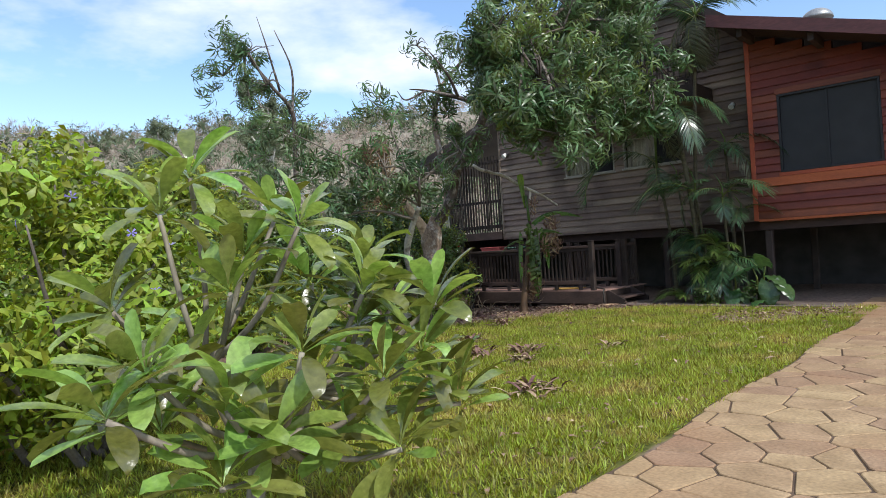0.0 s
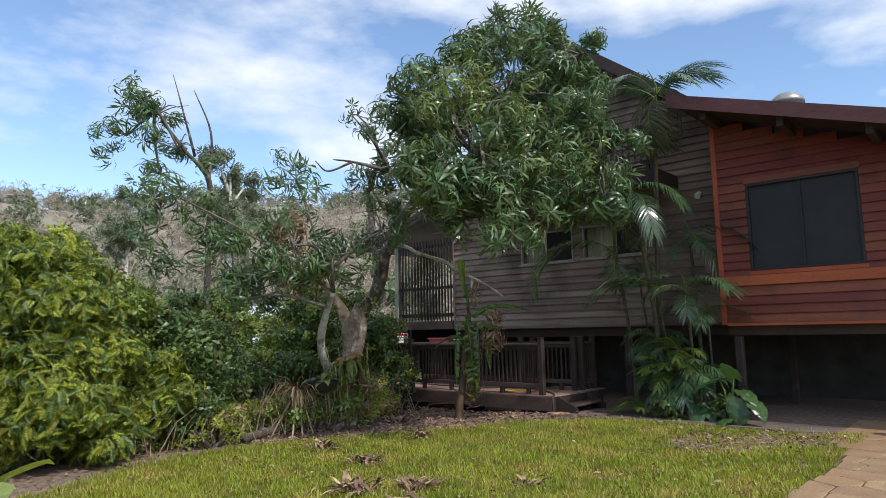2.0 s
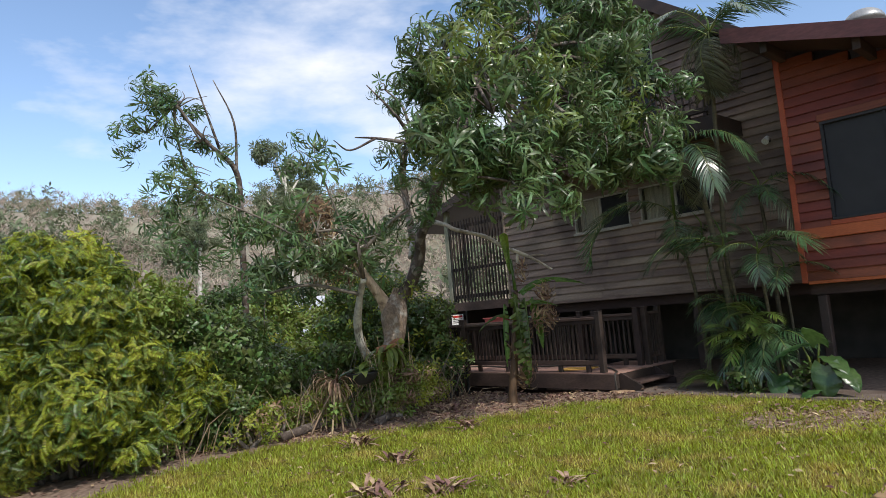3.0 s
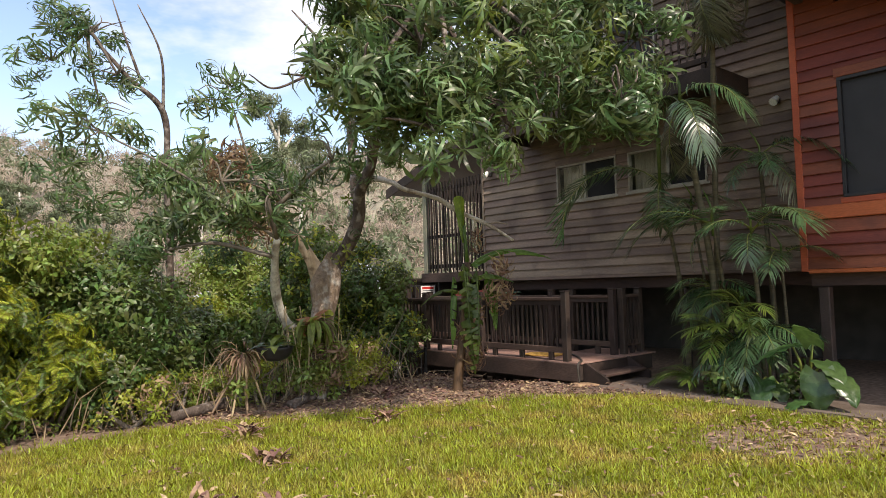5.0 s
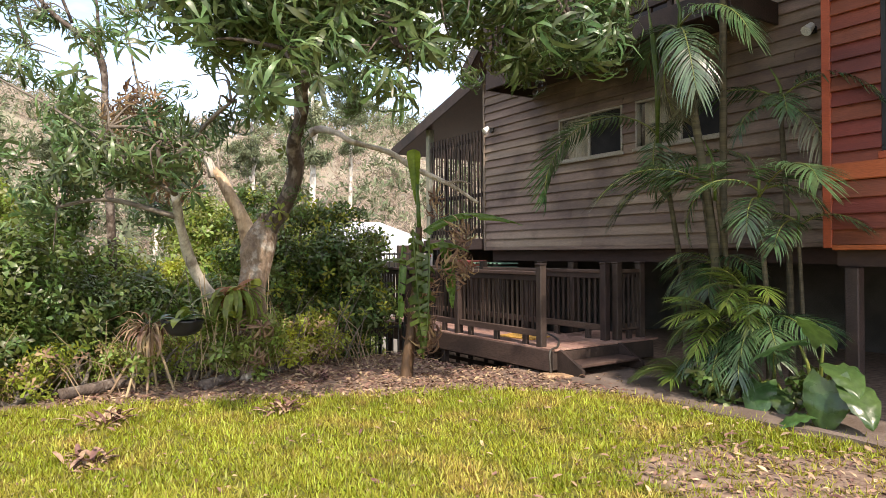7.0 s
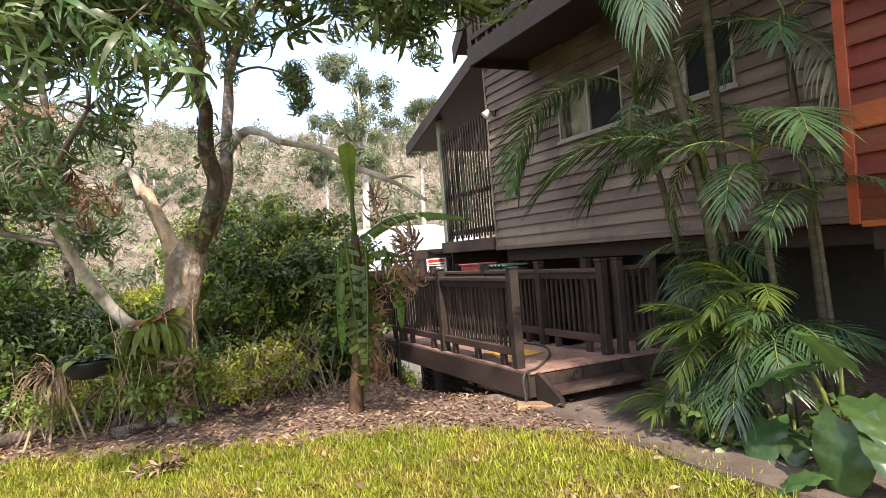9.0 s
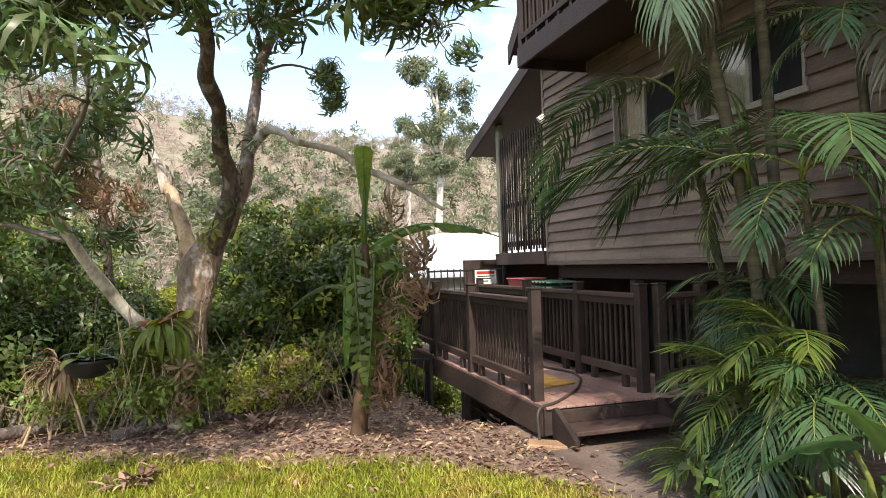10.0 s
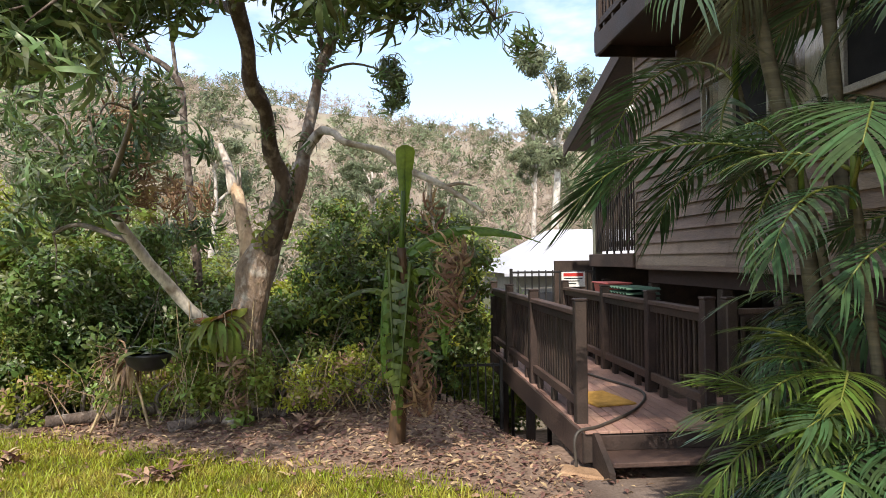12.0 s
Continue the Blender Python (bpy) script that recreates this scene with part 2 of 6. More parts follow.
M_SPLINTER = mat("torn_pale_heartwood", (0.38, 0.26, 0.16), (0.58, 0.45, 0.32), 8, 0.85, 0.8, (1, 1, 0.2), 40, stain=(0.2, 0.13, 0.08), stain_scale=9)
M_TWIG = mat("grey_twig", (0.11, 0.09, 0.07), (0.2, 0.17, 0.14), 8, 0.85, 0.3)
M_FRANGIBARK = mat("grey_frangipani_bark", (0.19, 0.16, 0.12), (0.34, 0.3, 0.23), 9, 0.7, 0.4, (1, 1, 0.4), 40)
M_STRAW = mat("straw_dry_stalk", (0.27, 0.2, 0.12), (0.4, 0.31, 0.19), 8, 0.85, 0.4, rnd=0.2)
M_GRASS = mat("lawn_grass_blade", (0.2, 0.24, 0.024), (0.35, 0.375, 0.05), 1.3, 0.5, 0.0, fine=12, rnd=0.5, island=True, transl=0.35, stain=(0.4, 0.34, 0.08), stain_scale=1.6)
M_LITTER = mat("fallen_brown_leaf", (0.17, 0.1, 0.063), (0.38, 0.26, 0.172), 9, 0.85, 0.2, fine=40, rnd=0.55, island=True)
M_FARGREEN = mat("far_eucalypt_leaf", (0.09, 0.115, 0.06), (0.17, 0.2, 0.11), 0.4, 0.6, 0.0, fine=4, rnd=0.4, island=True, transl=0.2)
# dry scrub made paler and greyer: the distance haze is in this colour
M_FARHAZYDRY = mat("far_hazy_dry_scrub", (0.27, 0.215, 0.165), (0.43, 0.36, 0.285), 0.3, 0.8, 0.0, fine=4, rnd=0.3, island=True, transl=0.15)
M_FERNBALL = mat("rusty_fern_shield", (0.3, 0.13, 0.05), (0.45, 0.25, 0.12), 12, 0.9, 0.6)


def ground_mat():
    """Soil and turf: the mask says where turf grows, far off it is dry hillside."""
    m = bpy.data.materials.new("lawn_and_leaf_litter_ground")
    m.use_nodes = True
    n, l = m.node_tree.nodes, m.node_tree.links
    p = n["Principled BSDF"]
    geo = n.new("ShaderNodeNewGeometry")

    def ramp2(scale, c1, c2, lo=0.35, hi=0.65):
        t = n.new("ShaderNodeTexNoise")
        t.inputs["Scale"].default_value, t.inputs["Detail"].default_value = scale, 7
        l.new(geo.outputs["Position"], t.inputs["Vector"])
        r = n.new("ShaderNodeValToRGB")
        r.color_ramp.elements[0].position, r.color_ramp.elements[1].position = lo, hi
        r.color_ramp.elements[0].color, r.color_ramp.elements[1].color = (*c1, 1), (*c2, 1)
        l.new(t.outputs["Fac"], r.inputs["Fac"])
        return r.outputs["Color"], t.outputs["Fac"]

    def mix(fac, a, b):
        x = n.new("ShaderNodeMix")
        x.data_type = "RGBA"
        l.new(fac, x.inputs["Factor"])
        l.new(a, x.inputs["A"])
        l.new(b, x.inputs["B"])
        return x.outputs["Result"]

    turf, _ = ramp2(9, (0.07, 0.08, 0.016), (0.16, 0.15, 0.035))
    soil, fine = ramp2(14, (0.165, 0.115, 0.085), (0.3, 0.215, 0.165))
    hill, _ = ramp2(0.06, (0.33, 0.285, 0.235), (0.28, 0.265, 0.19))
    at = n.new("ShaderNodeAttribute")
    at.attribute_name = "turf"
    _, edge = ramp2(3.5, (0, 0, 0), (1, 1, 1))
    add = n.new("ShaderNodeMath")
    l.new(at.outputs["Fac"], add.inputs[0])
    l.new(edge, add.inputs[1])
    st = n.new("ShaderNodeMapRange")
    st.inputs["From Min"].default_value, st.inputs["From Max"].default_value = 0.88, 1.08
    l.new(add.outputs["Value"], st.inputs["Value"])
    far = n.new("ShaderNodeAttribute")
    far.attribute_name = "hill"
    c = mix(far.outputs["Fac"], mix(st.outputs["Result"], soil, turf), hill)
    l.new(c, p.inputs["Base Color"])
    p.inputs["Roughness"].default_value = 0.95
    p.inputs["Specular IOR Level"].default_value = 0.2
    bp = n.new("ShaderNodeBump")
    bp.inputs["Strength"].default_value, bp.inputs["Distance"].default_value = 0.7, 0.03
    l.new(fine, bp.inputs["Height"])
    l.new(bp.outputs["Normal"], p.inputs["Normal"])
    return m


M_GROUND = ground_mat()

# ---- building helpers ----
HOME = {}


class Geo:
    """Gathers faces of one mesh, in world metres."""

    def __init__(self):
        self.v, self.f = [], []

    def add(self, verts, faces):
        k = len(self.v)
        self.v += [tuple(p) for p in verts]
        self.f += [tuple(i + k for i in q) for q in faces]
        return self

    def box(self, a, b, bevel=0.0, m=None):
        """A box from corner a to corner b, its edges chamfered."""
        c = [(p + q) / 2 for p, q in zip(a, b)]
        h = [abs(q - p) / 2 for p, q in zip(a, b)]
        bevel = min(bevel, min(h) * 0.6)
        if bevel <= 0:
            vs = [Vector((c[0] + sx * h[0], c[1] + sy * h[1], c[2] + sz * h[2])) for sx in (-1, 1) for sy in (-1, 1) for sz in (-1, 1)]
            fs = [(0, 1, 3, 2), (4, 6, 7, 5), (0, 4, 5, 1), (2, 3, 7, 6), (0, 2, 6, 4), (1, 5, 7, 3)]
        else:
            idx, vs = {}, []
            for sx in (-1, 1):
                for sy in (-1, 1):
                    for sz in (-1, 1):
                        for ax in range(3):
                            s = (sx, sy, sz)
                            idx[s, ax] = len(vs)
                            vs.append(Vector([c[i] + s[i] * (h[i] if i == ax else h[i] - bevel) for i in range(3)]))
            fs = []
            for ax in range(3):
                u, w = (ax + 1) % 3, (ax + 2) % 3
                for s in (-1, 1):
                    q = []
                    for su, sw in ((-1, -1), (1, -1), (1, 1), (-1, 1)):
                        k = [0, 0, 0]
                        k[ax], k[u], k[w] = s, su, sw
                        q.append(idx[tuple(k), ax])
                    fs.append(q if s > 0 else q[::-1])
                for su in (-1, 1):
                    for sw in (-1, 1):
                        k1, k2 = [0, 0, 0], [0, 0, 0]
                        k1[ax], k1[u], k1[w] = -1, su, sw
                        k2[ax], k2[u], k2[w] = 1, su, sw
                        q = [idx[tuple(k1), u], idx[tuple(k2), u], idx[tuple(k2), w], idx[tuple(k1), w]]
                        fs.append(q if su * sw > 0 else q[::-1])
            for sx in (-1, 1):
                for sy in (-1, 1):
                    for sz in (-1, 1):
                        q = [idx[(sx, sy, sz), i] for i in range(3)]
                        fs.append(q if sx * sy * sz > 0 else q[::-1])
        if m is not None:
            vs = [m @ v for v in vs]
        return self.add(vs, fs)

    def tube(self, pts, radii, n=8, wobble=0.0, caps=True):
        """A round limb along points, with its own radius at each."""
        pts = [Vector(p) for p in pts]
        k = len(self.v)
        side = None
        for i, p in enumerate(pts):
            d = (pts[min(i + 1, len(pts) - 1)] - pts[max(i - 1, 0)]).normalized()
            if side is None:
                side = d.orthogonal().normalized()
            side = (side - d * side.dot(d)).normalized()
            up = d.cross(side)
            r = radii[i] if isinstance(radii, (list, tuple)) else radii
            for j in range(n):
                a = 2 * math.pi * j / n
                w = 1 + wobble * noise.noise(p * 3 + Vector((math.cos(a), math.sin(a), 0)))
                self.v.append(tuple(p + (side * math.cos(a) + up * math.sin(a)) * r * w))
        for i in range(len(pts) - 1):
            for j in range(n):
                a, b = k + i * n + j, k + i * n + (j + 1) % n
                self.f.append((a, b, b + n, a + n))
        if caps:
            self.f.append(tuple(k + j for j in range(n))[::-1])
            self.f.append(tuple(k + (len(pts) - 1) * n + j for j in range(n)))
        return self

    def prism(self, poly, axis, lo, hi):
        """A flat polygon pushed through along an axis ('x', 'y' or 'z')."""
        def put(p, t):
            return (t, p[0], p[1]) if axis == "x" else (p[0], t, p[1]) if axis == "y" else (p[0], p[1], t)
        n = len(poly)
        vs = [put(p, lo) for p in poly] + [put(p, hi) for p in poly]
        fs = [tuple(range(n))[::-1], tuple(range(n, 2 * n))] + [(i, (i + 1) % n, (i + 1) % n + n, i + n) for i in range(n)]
        return self.add(vs, fs)

    def mesh(self, name, material, smooth=False):
        me = bpy.data.meshes.new(name)
        me.from_pydata(self.v, [], self.f)
        if smooth:
            me.shade_smooth()
        me.materials.append(material)
        bm = bmesh.new()
        bm.from_mesh(me)
        bmesh.ops.recalc_face_normals(bm, faces=bm.faces)
        bm.to_mesh(me)
        bm.free()
        return me


def smooth_path(pts, steps=5):
    """Points along a soft curve through the given ones (each x, y, z, radius)."""
    p = [np.array(q, float) for q in pts]
    p = [2 * p[0] - p[1]] + p + [2 * p[-1] - p[-2]]
    out = []
    for i in range(1, len(p) - 2):
        for s in range(steps):
            t = s / steps
            out.append(0.5 * (2 * p[i] + (p[i + 1] - p[i - 1]) * t + (2 * p[i - 1] - 5 * p[i] + 4 * p[i + 1] - p[i + 2]) * t * t + (3 * p[i] - p[i - 1] - 3 * p[i + 1] + p[i + 2]) * t ** 3))
    out.append(p[-2])
    return [tuple(q[:3]) for q in out], [max(0.002, float(q[3])) for q in out]


def limb(geo, pts, n=8, wobble=0.25, steps=5):
    a, r = smooth_path(pts, steps)
    return geo.tube(a, r, n, wobble)


def thing(name, at, label, category, group="", kind=""):
    ob = new(name)
    ob.empty_display_size = 0.2
    ob.location = at
    HOME[ob.name] = Matrix.Translation(at)
    return tagged(ob, label, category, group, kind)


def under(ob, parent, m=None):
    """Hangs ob under its thing, with its own pose in the world."""
    m = m or Matrix.Identity(4)
    ob.parent = parent
    ob.matrix_parent_inverse = HOME[parent.name].inverted()
    ob.matrix_basis = m
    HOME[ob.name] = m
    return ob


def part(name, geo, material, parent, label="", smooth=False):
    me = geo if isinstance(geo, bpy.types.Mesh) else geo.mesh(name, material, smooth)
    ob = under(new(name, me), parent)
    return tagged(ob, label)


def lone(name, geo, material, label, category, group="", kind="", smooth=False):
    me = geo if isinstance(geo, bpy.types.Mesh) else geo.mesh(name, material, smooth)
    ob = new(name, me)
    HOME[ob.name] = Matrix.Identity(4)
    return tagged(ob, label, category, group, kind)


rng = np.random.default_rng(7)


def many(name, tv, tf, rot, at, material, smooth=False):
    """One mesh of many turned and placed copies of a small triangle template."""
    tv, tf = np.asarray(tv, float), np.asarray(tf, int)
    n, k, f = len(at), len(tv), len(tf)
    v = np.einsum("nij,kj->nki", rot, tv) + np.asarray(at)[:, None, :]
    idx = (tf[None] + (np.arange(n) * k)[:, None, None]).reshape(-1)
    me = bpy.data.meshes.new(name)
    me.vertices.add(n * k)
    me.vertices.foreach_set("co", v.reshape(-1))
    me.loops.add(n * f * 3)
    me.loops.foreach_set("vertex_index", idx.astype(np.int32))
    me.polygons.add(n * f)
    me.polygons.foreach_set("loop_start", np.arange(0, n * f * 3, 3, dtype=np.int32))
    me.update(calc_edges=True)
    if smooth:
        me.shade_smooth()
    me.materials.append(material)
    return me


def turns(axis, size=1.0, roll=None):
    """Turns that lay a template's z along each axis, with a chance roll and a size."""
    z = np.asarray(axis, float)
    z = z / np.linalg.norm(z, axis=1, keepdims=True)
    ref = np.where(np.abs(z[:, 2:3]) < 0.9, np.array([[0, 0, 1.0]]), np.array([[1.0, 0, 0]]))
    x = np.cross(ref, z)
    x /= np.linalg.norm(x, axis=1, keepdims=True)
    y = np.cross(z, x)
    a = rng.uniform(0, 2 * math.pi, len(z)) if roll is None else roll
    c, s = np.cos(a)[:, None], np.sin(a)[:, None]
    size = np.broadcast_to(np.asarray(size, float), (len(z),))
    return np.stack([c * x + s * y, c * y - s * x, z], -1) * size[:, None, None]


def leaf_shape(length, width, droop, fold=0.15, stem=0.05, steps=3, blunt=0.5, power=0.8):
    """A leaf along +y that bends down, as triangles: a spine and two edges."""
    v, f = [(0, 0, 0)], []
    rows = []
    for i in range(1, steps + 1):
        t = i / (steps + 1)
        w = width / 2 * math.sin(math.pi * t ** blunt) ** power
        y, z = stem + (length - stem) * t, -droop * length * t * t
        rows.append((len(v), len(v) + 1, len(v) + 2))
        v += [(-w, y, z + fold * w), (0, y, z), (w, y, z + fold * w)]
    tip = len(v)
    v.append((0, length * (1 - 0.25 * droop), -droop * length))
    a, m, b = rows[0]
    f += [(0, m, a), (0, b, m)]
    for (a, m, b), (c, q, d) in zip(rows, rows[1:]):
        f += [(a, m, q), (a, q, c), (m, b, d), (m, d, q)]
    a, m, b = rows[-1]
    f += [(a, m, tip), (m, b, tip)]
    return np.array(v), np.array(f)


def whorl(n, length, width, droop, lift, spread=0.25, steps=2, seed=1, along=0.0, blunt=0.6):
    """Several leaves round a shoot that points along +z."""
    r = np.random.default_rng(seed)
    vs, fs, k = [], [], 0
    for i in range(n):
        s = r.uniform(0.7, 1.15)
        v, f = leaf_shape(length * s, width * s, droop * r.uniform(0.6, 1.5), steps=steps, blunt=blunt)
        e = lift + r.uniform(-spread, spread)
        c, sn = math.cos(e), math.sin(e)
        v = np.stack([v[:, 0], v[:, 1] * c - v[:, 2] * sn, v[:, 1] * sn + v[:, 2] * c], 1)
        a = i * 2.4 + r.uniform(-0.3, 0.3)
        c, sn = math.cos(a), math.sin(a)
        v = np.stack([v[:, 0] * c - v[:, 1] * sn, v[:, 0] * sn + v[:, 1] * c, v[:, 2] + along * (i / n - 0.5)], 1)
        vs.append(v)
        fs.append(f + k)
        k += len(v)
    return np.concatenate(vs), np.concatenate(fs)


def in_blobs(blobs, density, shell=0.55):
    """Points inside ellipsoids (x, y, z, rx, ry, rz), most near the outside, with ragged outline, and the way out at each."""
    pts, out = [], []
    for b in blobs:
        c, r = np.array(b[:3], float), np.array(b[3:6], float)
        n = int(density * (b[6] if len(b) > 6 else 1.0) * 4.2 * (r[0] * r[1] + r[1] * r[2] + r[0] * r[2]) / 3 * 3)
        d = rng.normal(size=(n, 3))
        d /= np.linalg.norm(d, axis=1, keepdims=True)
        rough = np.array([noise.noise(Vector(x * 2.3 + c)) for x in d])
        s = rng.uniform(shell ** 2, 1.0, n) ** 0.5 * (1 + 0.28 * rough)
        pts.append(c + d * r * s[:, None])
        out.append(d)
    return np.concatenate(pts), np.concatenate(out)


def clumps(blobs, k=9, size=0.5, seed=1):
    """Breaks round masses into ragged smaller bunches with gaps between them."""
    r, out = random.Random(seed), []
    for b in blobs:
        for _ in range(k):
            d = Vector((r.gauss(0, 1), r.gauss(0, 1), r.gauss(0, 1))).normalized() * r.uniform(0.5, 1.0)
            s = size * r.uniform(0.6, 1.25)
            out.append((b[0] + d.x * b[3], b[1] + d.y * b[4], b[2] + d.z * b[5], b[3] * s, b[4] * s, b[5] * s * 0.85))
    return out


def foliage(name, blobs, density, template, size, material, up=0.35, shell=0.55, jitter=0.5, low=None):
    p, d = in_blobs(blobs, density, shell)
    if low is not None:
        keep = p[:, 2] > low
        p, d = p[keep], d[keep]
    a = d + np.array([0, 0, up]) + rng.normal(scale=jitter, size=d.shape)
    return many(name, *template, turns(a, rng.uniform(size * 0.75, size * 1.2, len(p))), p, material)

# ---- ground ----


def ramp01(v, a, b):
    t = np.clip((v - a) / (b - a), 0, 1)
    return t * t * (3 - 2 * t)


def wave(x, y, s):
    return np.sin(x * s + 1.3 * np.sin(y * s * 0.7)) * np.cos(y * s * 1.1 + 0.8 * np.sin(x * s * 0.6))


def height(x, y):
    """The ground: a level lawn that drops behind the trees and by the deck, and a dry hill beyond."""
    x, y = np.asarray(x, float), np.asarray(y, float)
    near = 1 - ramp01(np.hypot(x + 4, y - 6), 14, 30)
    h = 0.015 * wave(x, y, 1.7) * near
    h = h - 0.45 * ramp01(-x, 8.7, 10.8)
    h = h - 0.7 * ramp01(-x, 7.1, 8.6) * ramp01(y, 11.3, 12.0) * (1 - ramp01(y, 13.6, 14.4))
    dist = np.hypot(x, y)
    side = ramp01(-x / np.maximum(dist, 1), -0.1, 0.5)
    hill = ramp01(dist, 38, 175) * side * (1 + 0.42 * ramp01(-y, -30, 70))
    h = h + hill * (33 + 5 * wave(x, y, 0.021) + 2.2 * wave(x, y, 0.07)) - 1.6 * ramp01(-x, 11, 19) * side * (1 - ramp01(dist, 40, 60))
    return h


def lawn_edge(y):
    """The x at which the turf ends towards the trees."""
    return np.interp(y, [-6, 2.0, 4.4, 5.7, 7.2, 8.7, 9.6, 11.0, 11.7, 12.1], [-6.5, -7.0, -7.5, -8.1, -8.0, -7.2, -6.8, -6.2, -5.2, -4.2])


def turf_at(x, y):
    t = ramp01(x - lawn_edge(y), -0.25, 0.35) * (1 - ramp01(y, 11.5, 12.2)) * ramp01(-x, 1.78, 1.86)
    t = np.maximum(t, ramp01(x, 3.4, 3.7) * (1 - ramp01(np.abs(y - 4), 12, 16)))
    for px, py, r in ((-3.2, 10.5, 1.05), (-2.5, 11.2, 0.9)):
        t = t * (0.25 + 0.75 * ramp01(np.hypot(x - px, y - py), r * 0.4, r))
    return t


def axis(lo, hi, step, far):
    mid = list(np.arange(lo, hi + step / 2, step))
    out, s = [], step
    while (out[-1] if out else hi) < far:
        s *= 1.22
        out.append((out[-1] if out else hi) + s)
    back, s = [], step
    while (back[-1] if back else lo) > -far:
        s *= 1.22
        back.append((back[-1] if back else lo) - s)
    return np.array(back[::-1] + mid + out)


gx, gy = axis(-14.0, 3.0, 0.16, 900.0), axis(-3.0, 16.0, 0.16, 900.0)
X, Y = np.meshgrid(gx, gy, indexing="ij")
Z = height(X, Y)
na, nb = len(gx), len(gy)
ii = (np.arange(na - 1)[:, None] * nb + np.arange(nb - 1)[None]).reshape(-1)
gme = bpy.data.meshes.new("ground")
gme.from_pydata(np.stack([X, Y, Z], -1).reshape(-1, 3).tolist(), [], np.stack([ii, ii + nb, ii + nb + 1, ii + 1], 1).tolist())
gme.shade_smooth()
gme.materials.append(M_GROUND)
at = gme.attributes.new("turf", "FLOAT", "POINT")
at.data.foreach_set("value", turf_at(X, Y).reshape(-1).astype(np.float32))
at = gme.attributes.new("hill", "FLOAT", "POINT")
at.data.foreach_set("value", ramp01(np.hypot(X, Y), 16, 26).reshape(-1).astype(np.float32))
ground = lone("ground", gme, M_GROUND, "short yellow-green lawn, leaf-strewn soil and dry hillside", "ground", kind="structure")

# driveway slab; its stones come last in the file
g = Geo()
edge = [(-1.82 + 0.05 * math.sin(y * 2.1) - 0.4 * float(ramp01(y, 10.2, 12.2)), y) for y in np.arange(-6, 13.01, 0.25)]
g.prism(edge + [(3.4, 13.0), (3.4, -6.0)], "z", -0.12, 0.012)
driveway = lone("driveway", g, M_JOINT, "tan stamped crazy-paving driveway beside the lawn", "driveway", kind="structure")

g = Geo()
r = random.Random(31)
top = [(x, 12.95 - 0.12 * max(0, x + 5.2) + r.uniform(-.04, .04)) for x in np.arange(-6.15, -2.1, 0.25)]
low = [(x, 11.72 + 0.06 * max(0, x + 5.5) + r.uniform(-.05, .05)) for x in np.arange(-6.15, -2.1, 0.25)]
g.prism(low + top[::-1], "z", -0.08, 0.022)
lone("garden_path", g, M_PATH, "worn brown-grey concrete path from the driveway to the steps", "path", kind="structure")

# ---- house ----
WALL_Y, RED_Y = 13.85, 12.9
house = thing("house", (-6.0, 15.0, 0.0), "raised timber house with brown and red weatherboards on posts", "house")


def gable_span(z):
    lo = max(-10.22, -10.07 + (z - 4.5) / 0.9 + 0.05)
    hi = min(-3.82, -4.31 - (z - 5.4) / 0.763 - 0.05)
    return lo, hi


def red_span(z):
    hi = min(-1.24, -3.93 + (5.1 - 0.24 - z) / 0.32)
    return -3.78, hi


def cuts(lo, hi, z0, z1, holes):
    runs = [(lo, hi)]
    for a, b, c, d in holes:
        if c < z1 - 0.02 and d > z0 + 0.02:
            runs = [r for s, e in runs for r in ((s, min(e, a)), (max(s, b), e)) if r[1] - r[0] > 0.03]
    return runs


def clad(wall, y, z0, z1, step, span, holes, material, split=2.9):
    """A wall's solid core with its openings, and its lapped boards, each a piece of its own."""
    core = Geo()
    z = z0
    r = random.Random(int(y * 100))
    while z < z1:
        lo, hi = span(z + step * 0.5)
        if hi - lo > 0.1:
            for a, b in cuts(lo, hi, z, z + step, holes):
                core.box((a, y + 0.02, z), (b, y + 0.12, z + step))
        z += step
    base = part("wall", core, M_SOFFIT, wall, "timber-framed wall clad in lapped boards")
    z = z0
    while z < z1:
        lo, hi = span(z + step * 0.5)
        if hi - lo > 0.1:
            for a, b in cuts(lo, hi, z, z + step, holes):
                at = a
                while at < b - 0.01:
                    end = min(b, at + split * r.uniform(0.7, 1.5))
                    if b - end < 0.5:
                        end = b
                    g = Geo()
                    lift = r.uniform(-0.003, 0.003)
                    g.prism([(y + 0.018, z - 0.012 + lift), (y - 0.03 + r.uniform(-0.004, 0.002), z - 0.012 + lift), (y - 0.032, z - 0.006), (y + 0.002, z + step + 0.004), (y + 0.018, z + step + 0.004)], "x", at + 0.0015, end - 0.0015)
                    part("board", g, material, base)
                    at = end
        z += step
    return base


WINDOWS = [(-8.31, -7.03, 2.85, 3.52), (-6.80, -5.44, 2.86, 3.52)]
BALCDOOR = (-8.1, -6.2, 4.2, 6.15)
clad(house, WALL_Y, 1.55, 7.35, 0.142, gable_span, WINDOWS + [BALCDOOR], M_BROWN)
REDWIN = (-3.33, -1.77, 2.31, 3.70)
clad(house, RED_Y, 1.51, 4.95, 0.14, red_span, [REDWIN, (-4, 0, 2.09, 2.2)], M_RED, 4.0)

